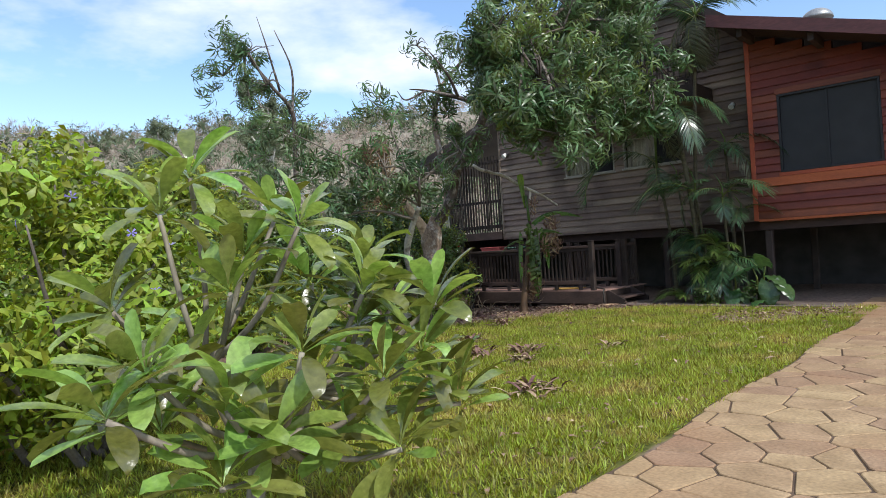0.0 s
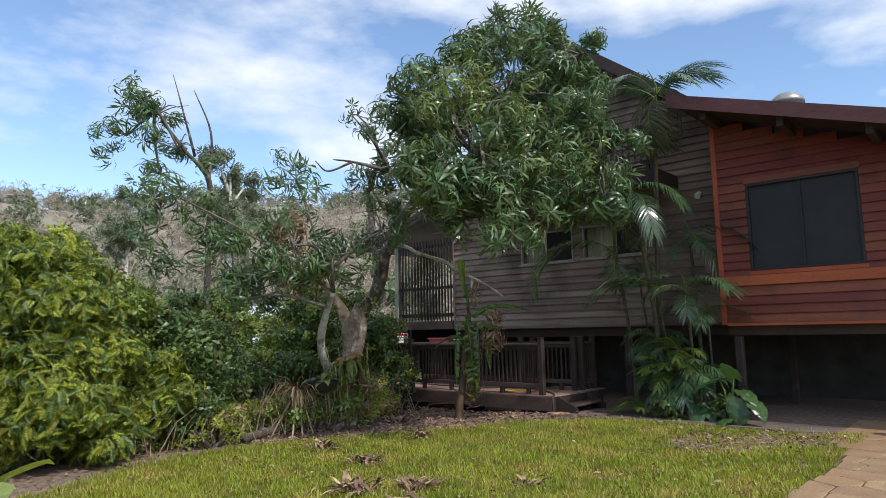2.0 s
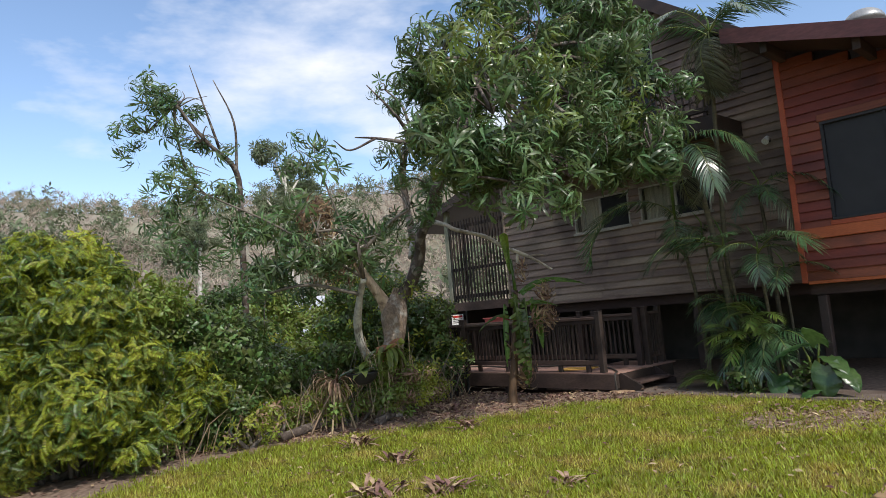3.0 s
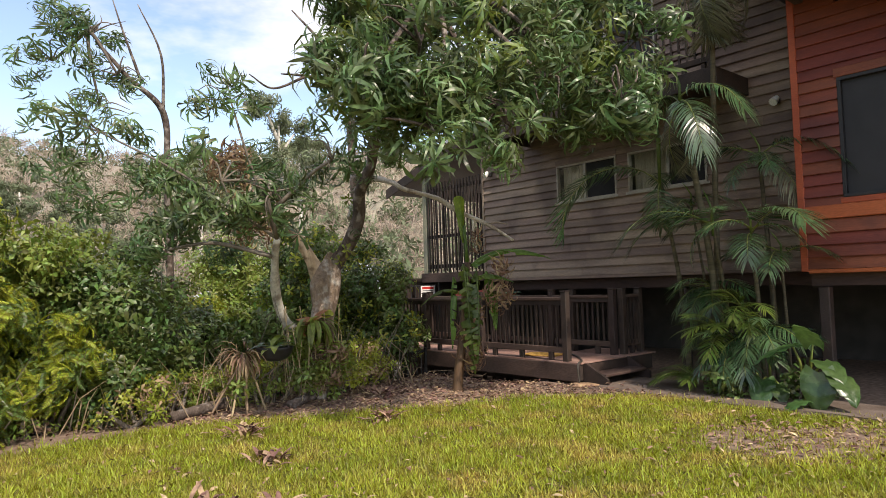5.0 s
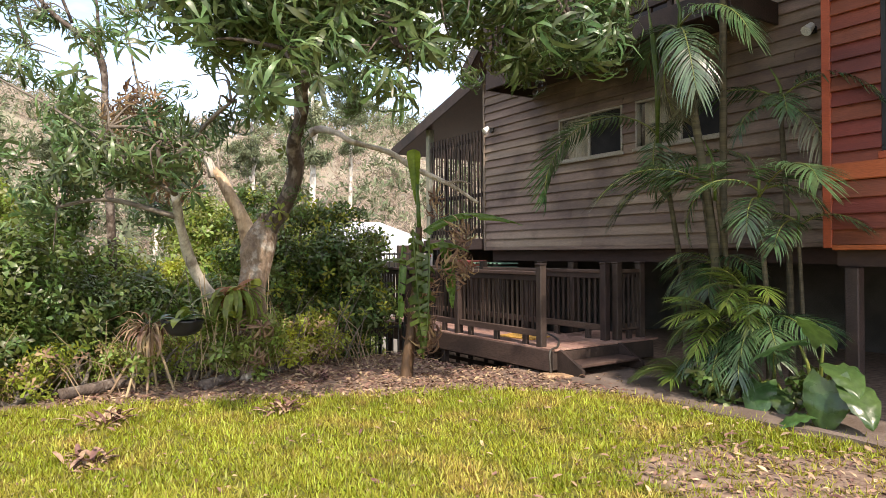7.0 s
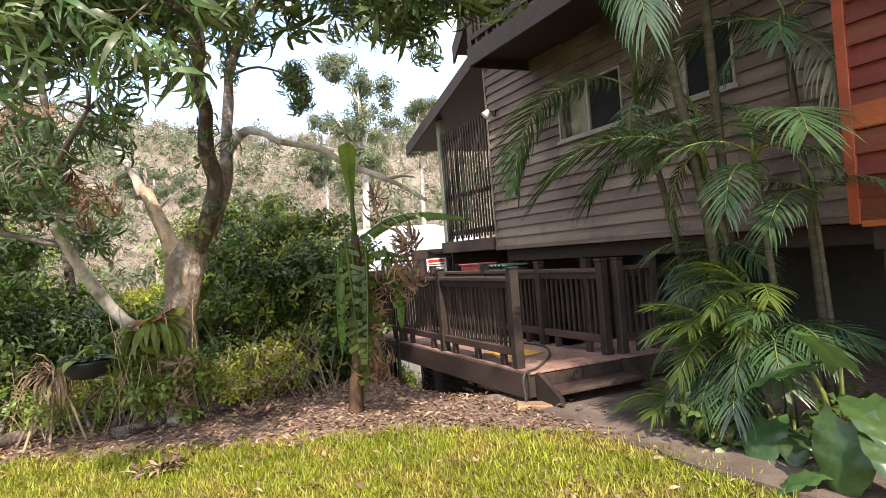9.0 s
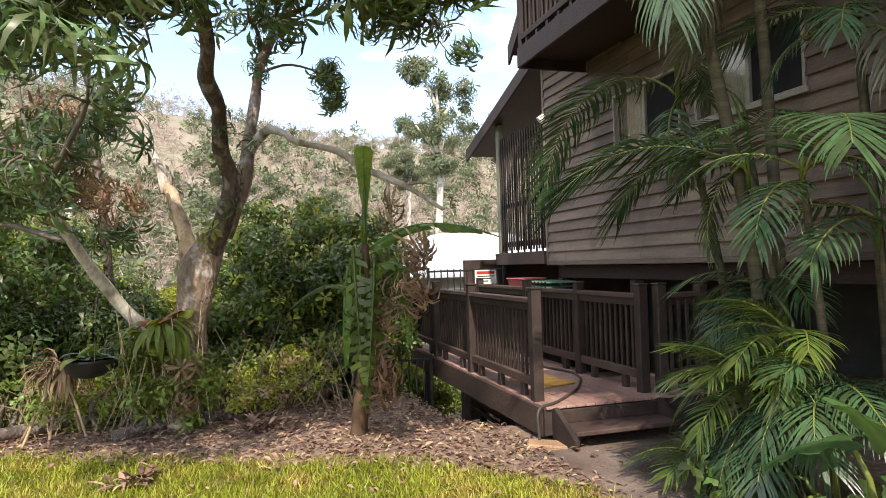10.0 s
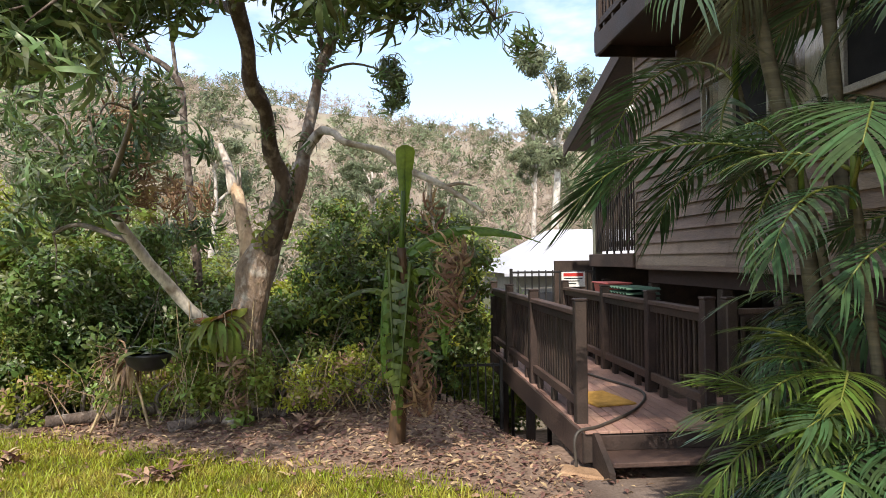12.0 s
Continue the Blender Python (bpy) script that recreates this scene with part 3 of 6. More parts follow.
g = Geo().box((-3.83, RED_Y - 0.035, 1.47), (-3.75, RED_Y + 0.08, 4.8), 0.006)
part("corner_board", g, M_REDLIGHT, house, "orange-red corner board")
g = Geo().box((-1.29, RED_Y - 0.035, 1.47), (-1.21, RED_Y + 0.08, 4.0), 0.006)
part("corner_board", g, M_REDLIGHT, house, "orange-red corner board")
g = Geo().box((-3.75, RED_Y - 0.035, 2.08), (-1.29, RED_Y + 0.1, 2.24), 0.008)
part("sill_board", g, M_REDLIGHT, house, "bright orange-red board below the window")
g = Geo().box((-3.75, RED_Y - 0.03, 1.45), (-1.29, RED_Y + 0.1, 1.498), 0.006)
part("bottom_board", g, M_REDLIGHT, house)
g = Geo().box((-10.22, WALL_Y - 0.03, 1.48), (-3.82, WALL_Y + 0.1, 1.538), 0.006)
part("bottom_board", g, M_BROWN, house)
g = Geo().box((-10.27, WALL_Y - 0.035, 1.48), (-10.22, WALL_Y + 0.1, 4.9), 0.006)
part("corner_board", g, M_BROWN, house)

# hidden faces that close the house: floor, back, sides, inner walls
g = Geo().box((-10.2, WALL_Y + 0.12, 1.3), (-1.2, 21.0, 1.47))
g.box((-3.78, RED_Y + 0.13, 1.3), (-1.25, WALL_Y + 0.11, 1.47))
part("house_floor", g, M_SOFFIT, house)
g = Geo().box((-10.2, 21.0, 1.3), (-1.2, 21.15, 5.0)).box((-10.2, WALL_Y + 0.12, 1.47), (-10.05, 21.0, 5.0))
g.box((-3.8, RED_Y + 0.13, 1.47), (-3.68, WALL_Y, 4.6)).box((-1.35, RED_Y + 0.13, 1.3), (-1.24, 21.0, 4.1))
part("side_wall", g, M_BROWN, house)
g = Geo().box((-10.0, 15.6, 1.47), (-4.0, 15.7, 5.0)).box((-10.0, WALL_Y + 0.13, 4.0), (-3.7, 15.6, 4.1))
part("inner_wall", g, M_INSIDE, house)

# roofs
RID = (-6.9, 7.45)


def slope_roof(name, x0, z0, x1, z1, y0, y1, t=0.1, label=""):
    g = Geo().prism([(x0, z0), (x1, z1), (x1, z1 - t), (x0, z0 - t)], "y", y0, y1)
    return part(name, g, M_ROOF, house, label)


slope_roof("roof", -10.07, 4.64, RID[0], RID[1] + 0.05, 13.25, 15.4, label="steep brown metal gable roof")
slope_roof("roof", RID[0], RID[1] + 0.05, -3.85, 5.17, 13.25, 15.4)
slope_roof("roof", -4.15, 5.16, 1.5, 3.37, 12.05, 21.2, label="low brown metal roof over the red room")
slope_roof("roof", -13.4, 3.72, -10.1, 4.72, 13.7, 18.5, label="low verandah roof")


def barge(x0, z0, x1, z1, y, h, mat_, name="barge_board"):
    g = Geo().prism([(x0, z0 + 0.02), (x1, z1 + 0.02), (x1, z1 - h), (x0, z0 - h)], "y", y - 0.035, y - 0.002)
    part(name, g, mat_, house, "painted barge board along the roof edge")


barge(-4.18, 5.17, 1.5, 3.38, 12.05, 0.2, M_FASCIA)
barge(-10.07, 4.64, RID[0], RID[1] + 0.05, 13.25, 0.24, M_DARK)
barge(RID[0], RID[1] + 0.05, -3.85, 5.17, 13.25, 0.24, M_DARK)
barge(-13.4, 3.72, -10.1, 4.72, 13.7, 0.2, M_DARK)
# soffit beams and rafter tails under the red room's eave
for x in (-3.68, -2.58, -1.49):
    z = 5.16 - 0.317 * (x + 4.15) - 0.12
    g = Geo().box((x - 0.05, 12.17, z - 0.2), (x + 0.05, RED_Y - 0.03, z), 0.008)
    part("rafter_tail", g, M_DARK, house)
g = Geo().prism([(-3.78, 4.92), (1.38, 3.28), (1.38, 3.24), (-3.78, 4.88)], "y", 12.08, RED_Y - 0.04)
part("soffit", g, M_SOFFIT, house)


def bars(g, x0, x1, y, z0, z1, gap, w, d):
    n = int(round((x1 - x0) / gap))
    return [(x0 + (i + 0.5) * (x1 - x0) / n) for i in range(n)]


def window(x0, x1, y, z0, z1, mull, curtain, glass=None):
    w = part("window", Geo().box((x0 + 0.001, y + 0.06, z0 - 0.03), (x1 - 0.001, y + 0.1, z0 + 0.012), 0.004), M_ALU, house, "sliding window with pale aluminium frame")
    f = 0.032
    for a, b in (((x0, z0), (x1, z0 + f)), ((x0, z1 - f), (x1, z1)), ((x0, z0 + f), (x0 + f, z1 - f)), ((x1 - f, z0 + f), (x1, z1 - f))):
        part("window_frame", Geo().box((a[0], y - 0.03, a[1]), (b[0], y + 0.06, b[1]), 0.004), M_ALU, w)
    for m in mull:
        part("mullion", Geo().box((m - 0.02, y - 0.02, z0 + f), (m + 0.02, y + 0.05, z1 - f), 0.004), M_ALU, w)
    part("architrave", Geo().box((x0 - 0.02, y - 0.03, z1 + 0.001), (x1 + 0.02, y + 0.1, z1 + 0.1), 0.004), M_BROWN, w)
    part("window_sill", Geo().box((x0 - 0.04, y - 0.055, z0 - 0.035), (x1 + 0.04, y - 0.031, z0 + 0.006), 0.004), M_ALU, w)
    xs = [x0 + f] + list(mull) + [x1 - f]
    for i, (a, b) in enumerate(zip(xs, xs[1:])):
        # first pane is glass, the others opaque and dark instead of reflecting
        o = part("pane", Geo().box((a + 0.015, y + 0.015, z0 + f), (b - 0.015, y + 0.021, z1 - f)), glass or (M_DARKPANE if i else M_PANE), w)
        o.visible_shadow = False
    for a, b in curtain:
        g = Geo()
        n = 26
        for i in range(n):
            p, q = a + (b - a) * i / n, a + (b - a) * (i + 1) / n
            za, zb = 0.018 * math.sin(i * 1.9), 0.018 * math.sin((i + 1) * 1.9)
            g.add([(p, y + 0.16 + za, z0 - 0.1), (q, y + 0.16 + zb, z0 - 0.1), (q, y + 0.16 + zb, z1 + 0.05), (p, y + 0.16 + za, z1 + 0.05)], [(0, 1, 2, 3)])
        part("curtain", g, M_CURTAIN, w, "cream curtain drawn behind the glass", smooth=True)
    return w


window(*WINDOWS[0][:2], WALL_Y, *WINDOWS[0][2:], [-7.68], [(-8.28, -7.7)])
window(*WINDOWS[1][:2], WALL_Y, *WINDOWS[1][2:], [-6.08], [(-6.78, -6.1)])
# black panes put in place of glass to keep out the sky's reflection
window(*BALCDOOR[:2], WALL_Y, *BALCDOOR[2:], [-7.15], [], M_SCREEN)
# screened window of the red room
rw = part("window", Geo().box((-3.31, RED_Y + 0.03, 2.33), (-1.79, RED_Y + 0.05, 3.68)), M_SCREEN, house, "wide window behind a black insect screen")
for a, b in (((-3.33, 2.31), (-1.77, 2.35)), ((-3.33, 3.66), (-1.77, 3.7)), ((-3.33, 2.35), (-3.29, 3.66)), ((-1.81, 2.35), (-1.77, 3.66))):
    part("window_frame", Geo().box((a[0], RED_Y - 0.03, a[1]), (b[0], RED_Y + 0.06, b[1]), 0.004), M_SCREEN, rw)
part("backing", Geo().box((-3.45, RED_Y + 0.125, 2.04), (-1.6, RED_Y + 0.14, 3.9)), M_SCREEN, rw)
part("architrave", Geo().box((-3.36, RED_Y - 0.032, 3.702), (-1.74, RED_Y + 0.12, 3.81), 0.005), M_RED, rw)
part("architrave", Geo().box((-3.36, RED_Y - 0.032, 2.242), (-1.74, RED_Y + 0.12, 2.308), 0.005), M_REDLIGHT, rw)
part("mullion", Geo().box((-2.57, RED_Y - 0.005, 2.35), (-2.54, RED_Y + 0.03, 3.66)), M_SCREEN, rw)

# stilts under the house
def stilt(x, y, top=1.44, w=0.06):
    part("stilt", Geo().box((x - w, y - w, float(height(x, y)) - 0.3), (x + w, y + w, top), 0.01), M_DARK, house)


for x, y in ((-3.63, 13.02), (-1.38, 13.02), (-3.45, 15.5), (-6.0, 14.0), (-8.2, 14.0), (-10.1, 14.0), (-12.1, 14.0), (-1.32, 15.5)):
    stilt(x, y, 1.29)
# back wall run on to x -12.29 to hide the bright slope behind
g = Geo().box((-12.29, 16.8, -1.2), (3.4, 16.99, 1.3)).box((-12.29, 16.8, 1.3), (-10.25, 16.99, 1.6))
part("undercroft_wall", g, M_BLOCK, house, "shaded grey block wall under the house, lengthened to close the view")
# added end wall: blocks the bright hill so the undercroft stays dark
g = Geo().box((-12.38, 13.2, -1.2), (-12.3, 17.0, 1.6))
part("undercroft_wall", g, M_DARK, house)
g = Geo().box((-1.18, 13.6, 0.0), (3.4, 13.72, 3.1))
part("side_wall", g, M_BROWN, house)

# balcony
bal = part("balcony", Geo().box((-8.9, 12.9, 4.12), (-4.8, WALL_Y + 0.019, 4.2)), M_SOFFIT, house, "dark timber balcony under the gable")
part("edge_beam", Geo().box((-8.93, 12.86, 3.99), (-4.78, 12.898, 4.24), 0.006), M_DARK, bal)
part("edge_beam", Geo().box((-8.94, 12.9, 3.99), (-8.902, WALL_Y - 0.03, 4.24), 0.006), M_DARK, bal)
part("edge_beam", Geo().box((-4.798, 12.9, 3.99), (-4.76, WALL_Y - 0.03, 4.24), 0.006), M_DARK, bal)
for z0, z1 in ((4.32, 4.4), (5.0, 5.07)):
    part("rail", Geo().box((-8.84, 12.88, z0), (-4.86, 12.95, z1), 0.006), M_DARK, bal)
    part("rail", Geo().box((-8.9, 12.96, z0), (-8.84, WALL_Y - 0.03, z1), 0.006), M_DARK, bal)
for x in (-8.87, -6.85, -4.83):
    part("rail_post", Geo().box((x - 0.04, 12.87, 4.242), (x + 0.04, 12.955, 5.1), 0.006), M_DARK, bal)
bme = Geo().box((-0.016, -0.011, 0), (0.016, 0.011, 0.6), 0.003).mesh("baluster", M_DARK)
for x in bars(None, -8.8, -4.88, 12.9, 0, 0, 0.115, 0, 0):
    under(new("baluster", bme), bal, pose(x, 12.915, 4.4))
for y in bars(None, 12.98, 13.8, 0, 0, 0, 0.115, 0, 0):
    under(new("baluster", bme), bal, pose(-8.87, y, 4.4))
blk = Geo().box((-0.03, -0.025, 0), (0.03, 0.025, 0.075), 0.004).mesh("spacer_block", M_DARK)
for x in np.arange(-8.7, -4.9, 0.29):
    under(new("spacer_block", blk), bal, pose(x, 12.915, 4.243))

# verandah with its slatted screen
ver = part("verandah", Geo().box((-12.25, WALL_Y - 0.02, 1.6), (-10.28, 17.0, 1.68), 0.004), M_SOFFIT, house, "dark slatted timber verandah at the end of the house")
part("floor_beam", Geo().box((-12.28, WALL_Y - 0.07, 1.5), (-10.28, WALL_Y - 0.022, 1.7), 0.006), M_TREAD, ver)
part("corner_post", Geo().box((-12.24, WALL_Y - 0.02, 1.7), (-12.11, WALL_Y + 0.11, 3.98), 0.01), M_GREENPOST, ver, "grey-green weathered post")
for z0, z1 in ((1.8, 1.89), (2.47, 2.54), (3.5, 3.58)):
    part("rail", Geo().box((-12.105, WALL_Y, z0), (-10.28, WALL_Y + 0.05, z1), 0.005), M_DARK, ver)
vme = Geo().box((-0.016, -0.012, 0), (0.016, 0.012, 1.95), 0.003).mesh("bar", M_DARK)
for x in bars(None, -12.08, -10.3, 0, 0, 0, 0.1, 0, 0):
    under(new("bar", vme), ver, pose(x, WALL_Y - 0.014, 1.74))
sme = Geo().box((-0.012, -0.016, 0), (0.012, 0.016, 1.95), 0.003).mesh("bar", M_DARK)
for y in bars(None, 14.0, 16.9, 0, 0, 0, 0.12, 0, 0):
    under(new("bar", sme), ver, pose(-12.18, y, 1.682))

# wall lamps
def wall_lamp(x, y, z, name, label):
    t = thing(name, (x, y, z), label, "light")
    part("bracket", Geo().box((x - 0.04, y + 0.02, z - 0.03), (x + 0.04, y + 0.06, z + 0.05), 0.008), M_BLACKMETAL, t)
    part("arm", Geo().tube([(x, y + 0.03, z + 0.02), (x + 0.03, y - 0.03, z + 0.04), (x + 0.04, y - 0.08, z)], 0.012, 6), M_BLACKMETAL, t)
    part("head", Geo().tube([(x + 0.04, y - 0.06, z + 0.03), (x + 0.02, y - 0.14, z - 0.04)], [0.04, 0.06], 10), M_SIGN, t, "white lamp head")


wall_lamp(-4.38, WALL_Y - 0.08, 3.81, "flood_light", "small white flood light on the brown boards")
wall_lamp(-10.0, WALL_Y - 0.08, 3.62, "flood_light", "small flood light near the wall's corner")

# roof vent
t = thing("roof_vent", (-2.52, 12.45, 4.587), "grey domed roof vent on the low roof", "vent")
g = Geo().tube([(-2.52, 12.45, 4.58), (-2.52, 12.45, 4.78)], 0.12, 16)
part("throat", g, M_GALV, t)
g = Geo()
ring = [(0.24 * math.cos(a * math.pi / 12), 0.24 * 0.75 * math.sin(a * math.pi / 12)) for a in range(7)]
g.tube([(-2.52, 12.45, 4.73 + z) for r, z in ring], [max(r, 0.02) for r, z in ring], 20)
part("dome", g, M_GALV, t, smooth=True)

# ---- deck, rails and steps ----
DZ = 0.3
deck = thing("deck", (-8.8, 12.5, 0.0), "low pink-brown timber deck with dark brown railings", "deck")
part("side_beam", Geo().box((-11.25, 11.93, 0.03), (-6.5, 11.975, DZ - 0.02), 0.006), M_TREAD, deck, "long weathered side beam")
part("side_beam", Geo().box((-11.25, 13.08, 0.03), (-7.4, 13.12, DZ - 0.02), 0.006), M_DARK, deck)
part("front_beam", Geo().box((-6.5, 11.93, 0.05), (-6.455, 13.74, DZ - 0.02), 0.006), M_DARK, deck)
for i, y in enumerate(np.arange(11.94, 13.72, 0.0935)):
    end = -11.28 if y < 13.1 else -7.5
    part("deck_board", Geo().box((end, y, DZ - 0.022), (-6.43, y + 0.089, DZ), 0.003), M_DECK, deck)
for x, y in ((-7.2, 12.0), (-8.9, 12.0), (-10.6, 12.0), (-8.9, 13.0), (-7.45, 13.65), (-11.1, 13.0)):
    part("support_post", Geo().box((x - 0.05, y - 0.01, float(height(x, y)) - 0.3), (x + 0.05, y + 0.08, DZ - 0.03), 0.006), M_DARK, deck)


def railing(x0, y0, x1, y1, posts, top=1.19, low=0.42):
    """One straight balustrade: posts, cap, bottom rail, balusters and spacer blocks."""
    d = Vector((x1 - x0, y1 - y0, 0))
    n = d.normalized()
    ang = math.degrees(math.atan2(n.y, n.x))
    m = pose(x0, y0, 0, 0, 0, ang)
    L = d.length
    for s in posts:
        o = part("rail_post", Geo().box((s - 0.048, -0.048, DZ - 0.05), (s + 0.048, 0.048, top + 0.1), 0.008, m), M_DARK, deck)
        g = Geo().box((s - 0.054, -0.054, top + 0.101), (s + 0.054, 0.054, top + 0.122), 0.008, m)
        part("post_cap", g, M_DARK, o)
    st = sorted(posts)
    for a, b in zip(st, st[1:]):
        part("top_rail", Geo().box((a + 0.049, -0.045, top - 0.02), (b - 0.049, 0.045, top + 0.025), 0.006, m), M_TREAD, deck)
        part("under_rail", Geo().box((a + 0.049, -0.02, top - 0.09), (b - 0.049, 0.02, top - 0.021), 0.004, m), M_DARK, deck)
        part("bottom_rail", Geo().box((a + 0.049, -0.025, low), (b - 0.049, 0.025, low + 0.08), 0.005, m), M_TREAD, deck)
        k = max(1, int((b - a) / 0.5))
        for i in range(k):
            c = a + (b - a) * (i + 0.5) / k
            part("spacer_block", Geo().box((c - 0.04, -0.025, DZ), (c + 0.04, 0.025, low - 0.001), 0.004, m), M_DARK, deck)
        n = max(2, int(round((b - a) / 0.098)))
        me = Geo().box((-0.017, -0.012, low + 0.03), (0.017, 0.012, top - 0.04), 0.003).mesh("baluster", M_DARK)
        for i in range(1, n):
            under(new("baluster", me), deck, m @ pose(a + (b - a) * i / n, -0.034, 0, 0, 0, 0))


railing(-6.72, 11.99, -11.2, 11.99, (0, 1.75, 3.2, 4.48))
railing(-6.66, 13.04, -11.1, 13.04, (0, 1.2, 2.6, 4.42))
railing(-6.6, 13.2, -6.6, 13.72, (0.0, 0.45))
steps = thing("deck_steps", (-6.25, 12.5, 0.0), "two worn dark timber steps up to the deck", "steps")
for y in (12.02, 13.04):
    g = Geo().prism([(-6.452, DZ - 0.01), (-6.40, DZ - 0.01), (-6.05, 0.1), (-6.05, -0.05), (-6.452, -0.05)], "y", y - 0.022, y + 0.022)
    part("stringer", g, M_DARK, steps)
part("tread", Geo().box((-6.42, 12.045, 0.115), (-6.1, 13.015, 0.155), 0.008), M_TREAD, steps)
part("riser", Geo().box((-6.43, 12.045, 0.155), (-6.41, 13.015, DZ - 0.03), 0.004), M_DARK, steps)
b = lone("paver_block", Geo().box((-0.18, -0.1, -0.03), (0.18, 0.1, 0.035), 0.015, pose(-6.33, 11.9, 0.0, 0, 3, 65)), M_SAND, "tan stone block lying beside the steps", "block")
m = lone("doormat", Geo().box((-0.3, -0.2, 0.0), (0.3, 0.2, 0.018), 0.006, pose(-7.55, 12.42, DZ + 0.001, 0, 0, 12)), M_MAT, "worn yellow doormat on the deck", "mat")
g = Geo()
limb(g, [(-6.42, 11.86, 0.02, 0.013), (-6.44, 11.87, 0.28, 0.013), (-6.55, 12.1, DZ + 0.014, 0.013), (-7.1, 12.6, DZ + 0.014, 0.013), (-7.8, 12.92, DZ + 0.014, 0.013), (-8.6, 12.75, DZ + 0.014, 0.013), (-9.4, 12.6, DZ + 0.014, 0.013), (-10.2, 12.75, DZ + 0.014, 0.013), (-10.7, 12.5, DZ + 0.014, 0.013)], 8, 0.0, 8)
lone("garden_hose", g, M_HOSE, "dark garden hose trailing over the deck", "hose", smooth=True)
# slatted skirt in the shade under the deck
sk = thing("under_deck_slats", (-9.4, 12.7, -0.6), "dark horizontal slats under the deck", "slats")
for i in range(6):
    z = -0.62 + i * 0.11
    part("slat", Geo().box((-10.9, 12.66, z), (-7.6, 12.69, z + 0.06), 0.004), M_DARK, sk)
for x in (-10.85, -9.2, -7.65):
    part("slat_post", Geo().box((x - 0.03, 12.692, float(height(x, 12.7)) - 0.2), (x + 0.03, 12.75, 0.02), 0.004), M_DARK, sk)


def bar_fence(x0, y0, x1, y1, z0, z1, gap, name, label, r=0.011):
    t = thing(name, (x0, y0, z0), label, "fence")
    d = Vector((x1 - x0, y1 - y0, 0))
    m = pose(x0, y0, 0, 0, 0, math.degrees(math.atan2(d.y, d.x)))
    L = d.length
    for s in (0.0, L):
        hp = m @ Vector((s, 0, 0))
        part("post", Geo().box((s - 0.022, -0.022, min(z0, float(height(hp.x, hp.y))) - 0.2), (s + 0.022, 0.022, z1 + 0.03), 0.004, m), M_BLACKMETAL, t)
    for z in (z0 + 0.08, z1 - 0.03):
        part("rail", Geo().box((0.023, -0.016, z - 0.016), (L - 0.023, 0.016, z + 0.016), 0.004, m), M_BLACKMETAL, t)
    n = int(L / gap)
    me = Geo().tube([(0, 0, z0), (0, 0, z1)], r, 6).mesh("picket", M_BLACKMETAL)
    for i in range(1, n):
        under(new("picket", me), t, m @ pose(L * i / n, 0, 0))
    return t


bar_fence(-11.45, 12.3, -11.45, 13.6, 0.25, 1.46, 0.1, "pool_fence", "black metal picket fence beyond the deck")
bar_fence(-9.8, 11.05, -9.8, 11.85, -0.62, 0.32, 0.1, "low_fence", "low black metal picket fence below the deck")
sg = thing("warning_sign", (-11.42, 13.2, 1.3), "small white warning sign with red heading on the fence", "sign")
part("plate", Geo().box((-11.428, 13.08, 1.2), (-11.422, 13.45, 1.43)), M_SIGN, sg)
part("heading", Geo().box((-11.4215, 13.11, 1.36), (-11.4195, 13.42, 1.41)), M_SIGNRED, sg)
for i in range(3):
    part("text_line", Geo().box((-11.4215, 13.12, 1.32 - i * 0.04), (-11.4195, 13.41 - 0.05 * i, 1.336 - i * 0.04)), M_INK, sg)

# bench with a tub and green sheets under the verandah
bn = thing("bench", (-10.6, 13.55, 0.0), "rough bench under the verandah edge", "bench")
part("benchtop", Geo().box((-11.0, 13.25, 1.08), (-9.5, 13.75, 1.12), 0.006), M_DARK, bn)
for x in (-10.95, -9.55):
    for y in (13.3, 13.7):
        part("leg", Geo().box((x - 0.03, y - 0.03, float(height(x, y)) - 0.1), (x + 0.03, y + 0.03, 1.08), 0.004), M_DARK, bn)
tb = Geo()
tb.add([(-10.35 + 0.3 * sx * (1.0 if z else 0.88), 13.5 + 0.16 * sy * (1.0 if z else 0.88), 1.121 + z) for z in (0, 0.17) for sx, sy in ((-1, -1), (1, -1), (1, 1), (-1, 1))], [(3, 2, 1, 0), (4, 5, 6, 7), (0, 1, 5, 4), (1, 2, 6, 5), (2, 3, 7, 6), (3, 0, 4, 7)])
tb.box((-10.68, 13.32, 1.285), (-10.02, 13.68, 1.305), 0.006)
lone("storage_tub", tb, M_PINK, "faded red plastic tub on the bench", "tub")
for i in range(3):
    g = Geo()
    n = 28
    z = 1.14 + i * 0.06
    v = [(-9.9 + 0.028 * k, yy, z + 0.014 * math.sin(k * 1.6) + e) for k in range(n) for yy in (13.28, 13.7) for e in (0, 0.004)]
    f = []
    for k in range(n - 1):
        a = 4 * k
        f += [(a, a + 4, a + 6, a + 2), (a + 1, a + 3, a + 7, a + 5), (a, a + 1, a + 5, a + 4), (a + 2, a + 6, a + 7, a + 3)]
    g.add(v, f)
    lone("corrugated_sheet", g, M_GREENSHEET, "green corrugated sheet stacked on the bench", "sheet", "stacked sheets")

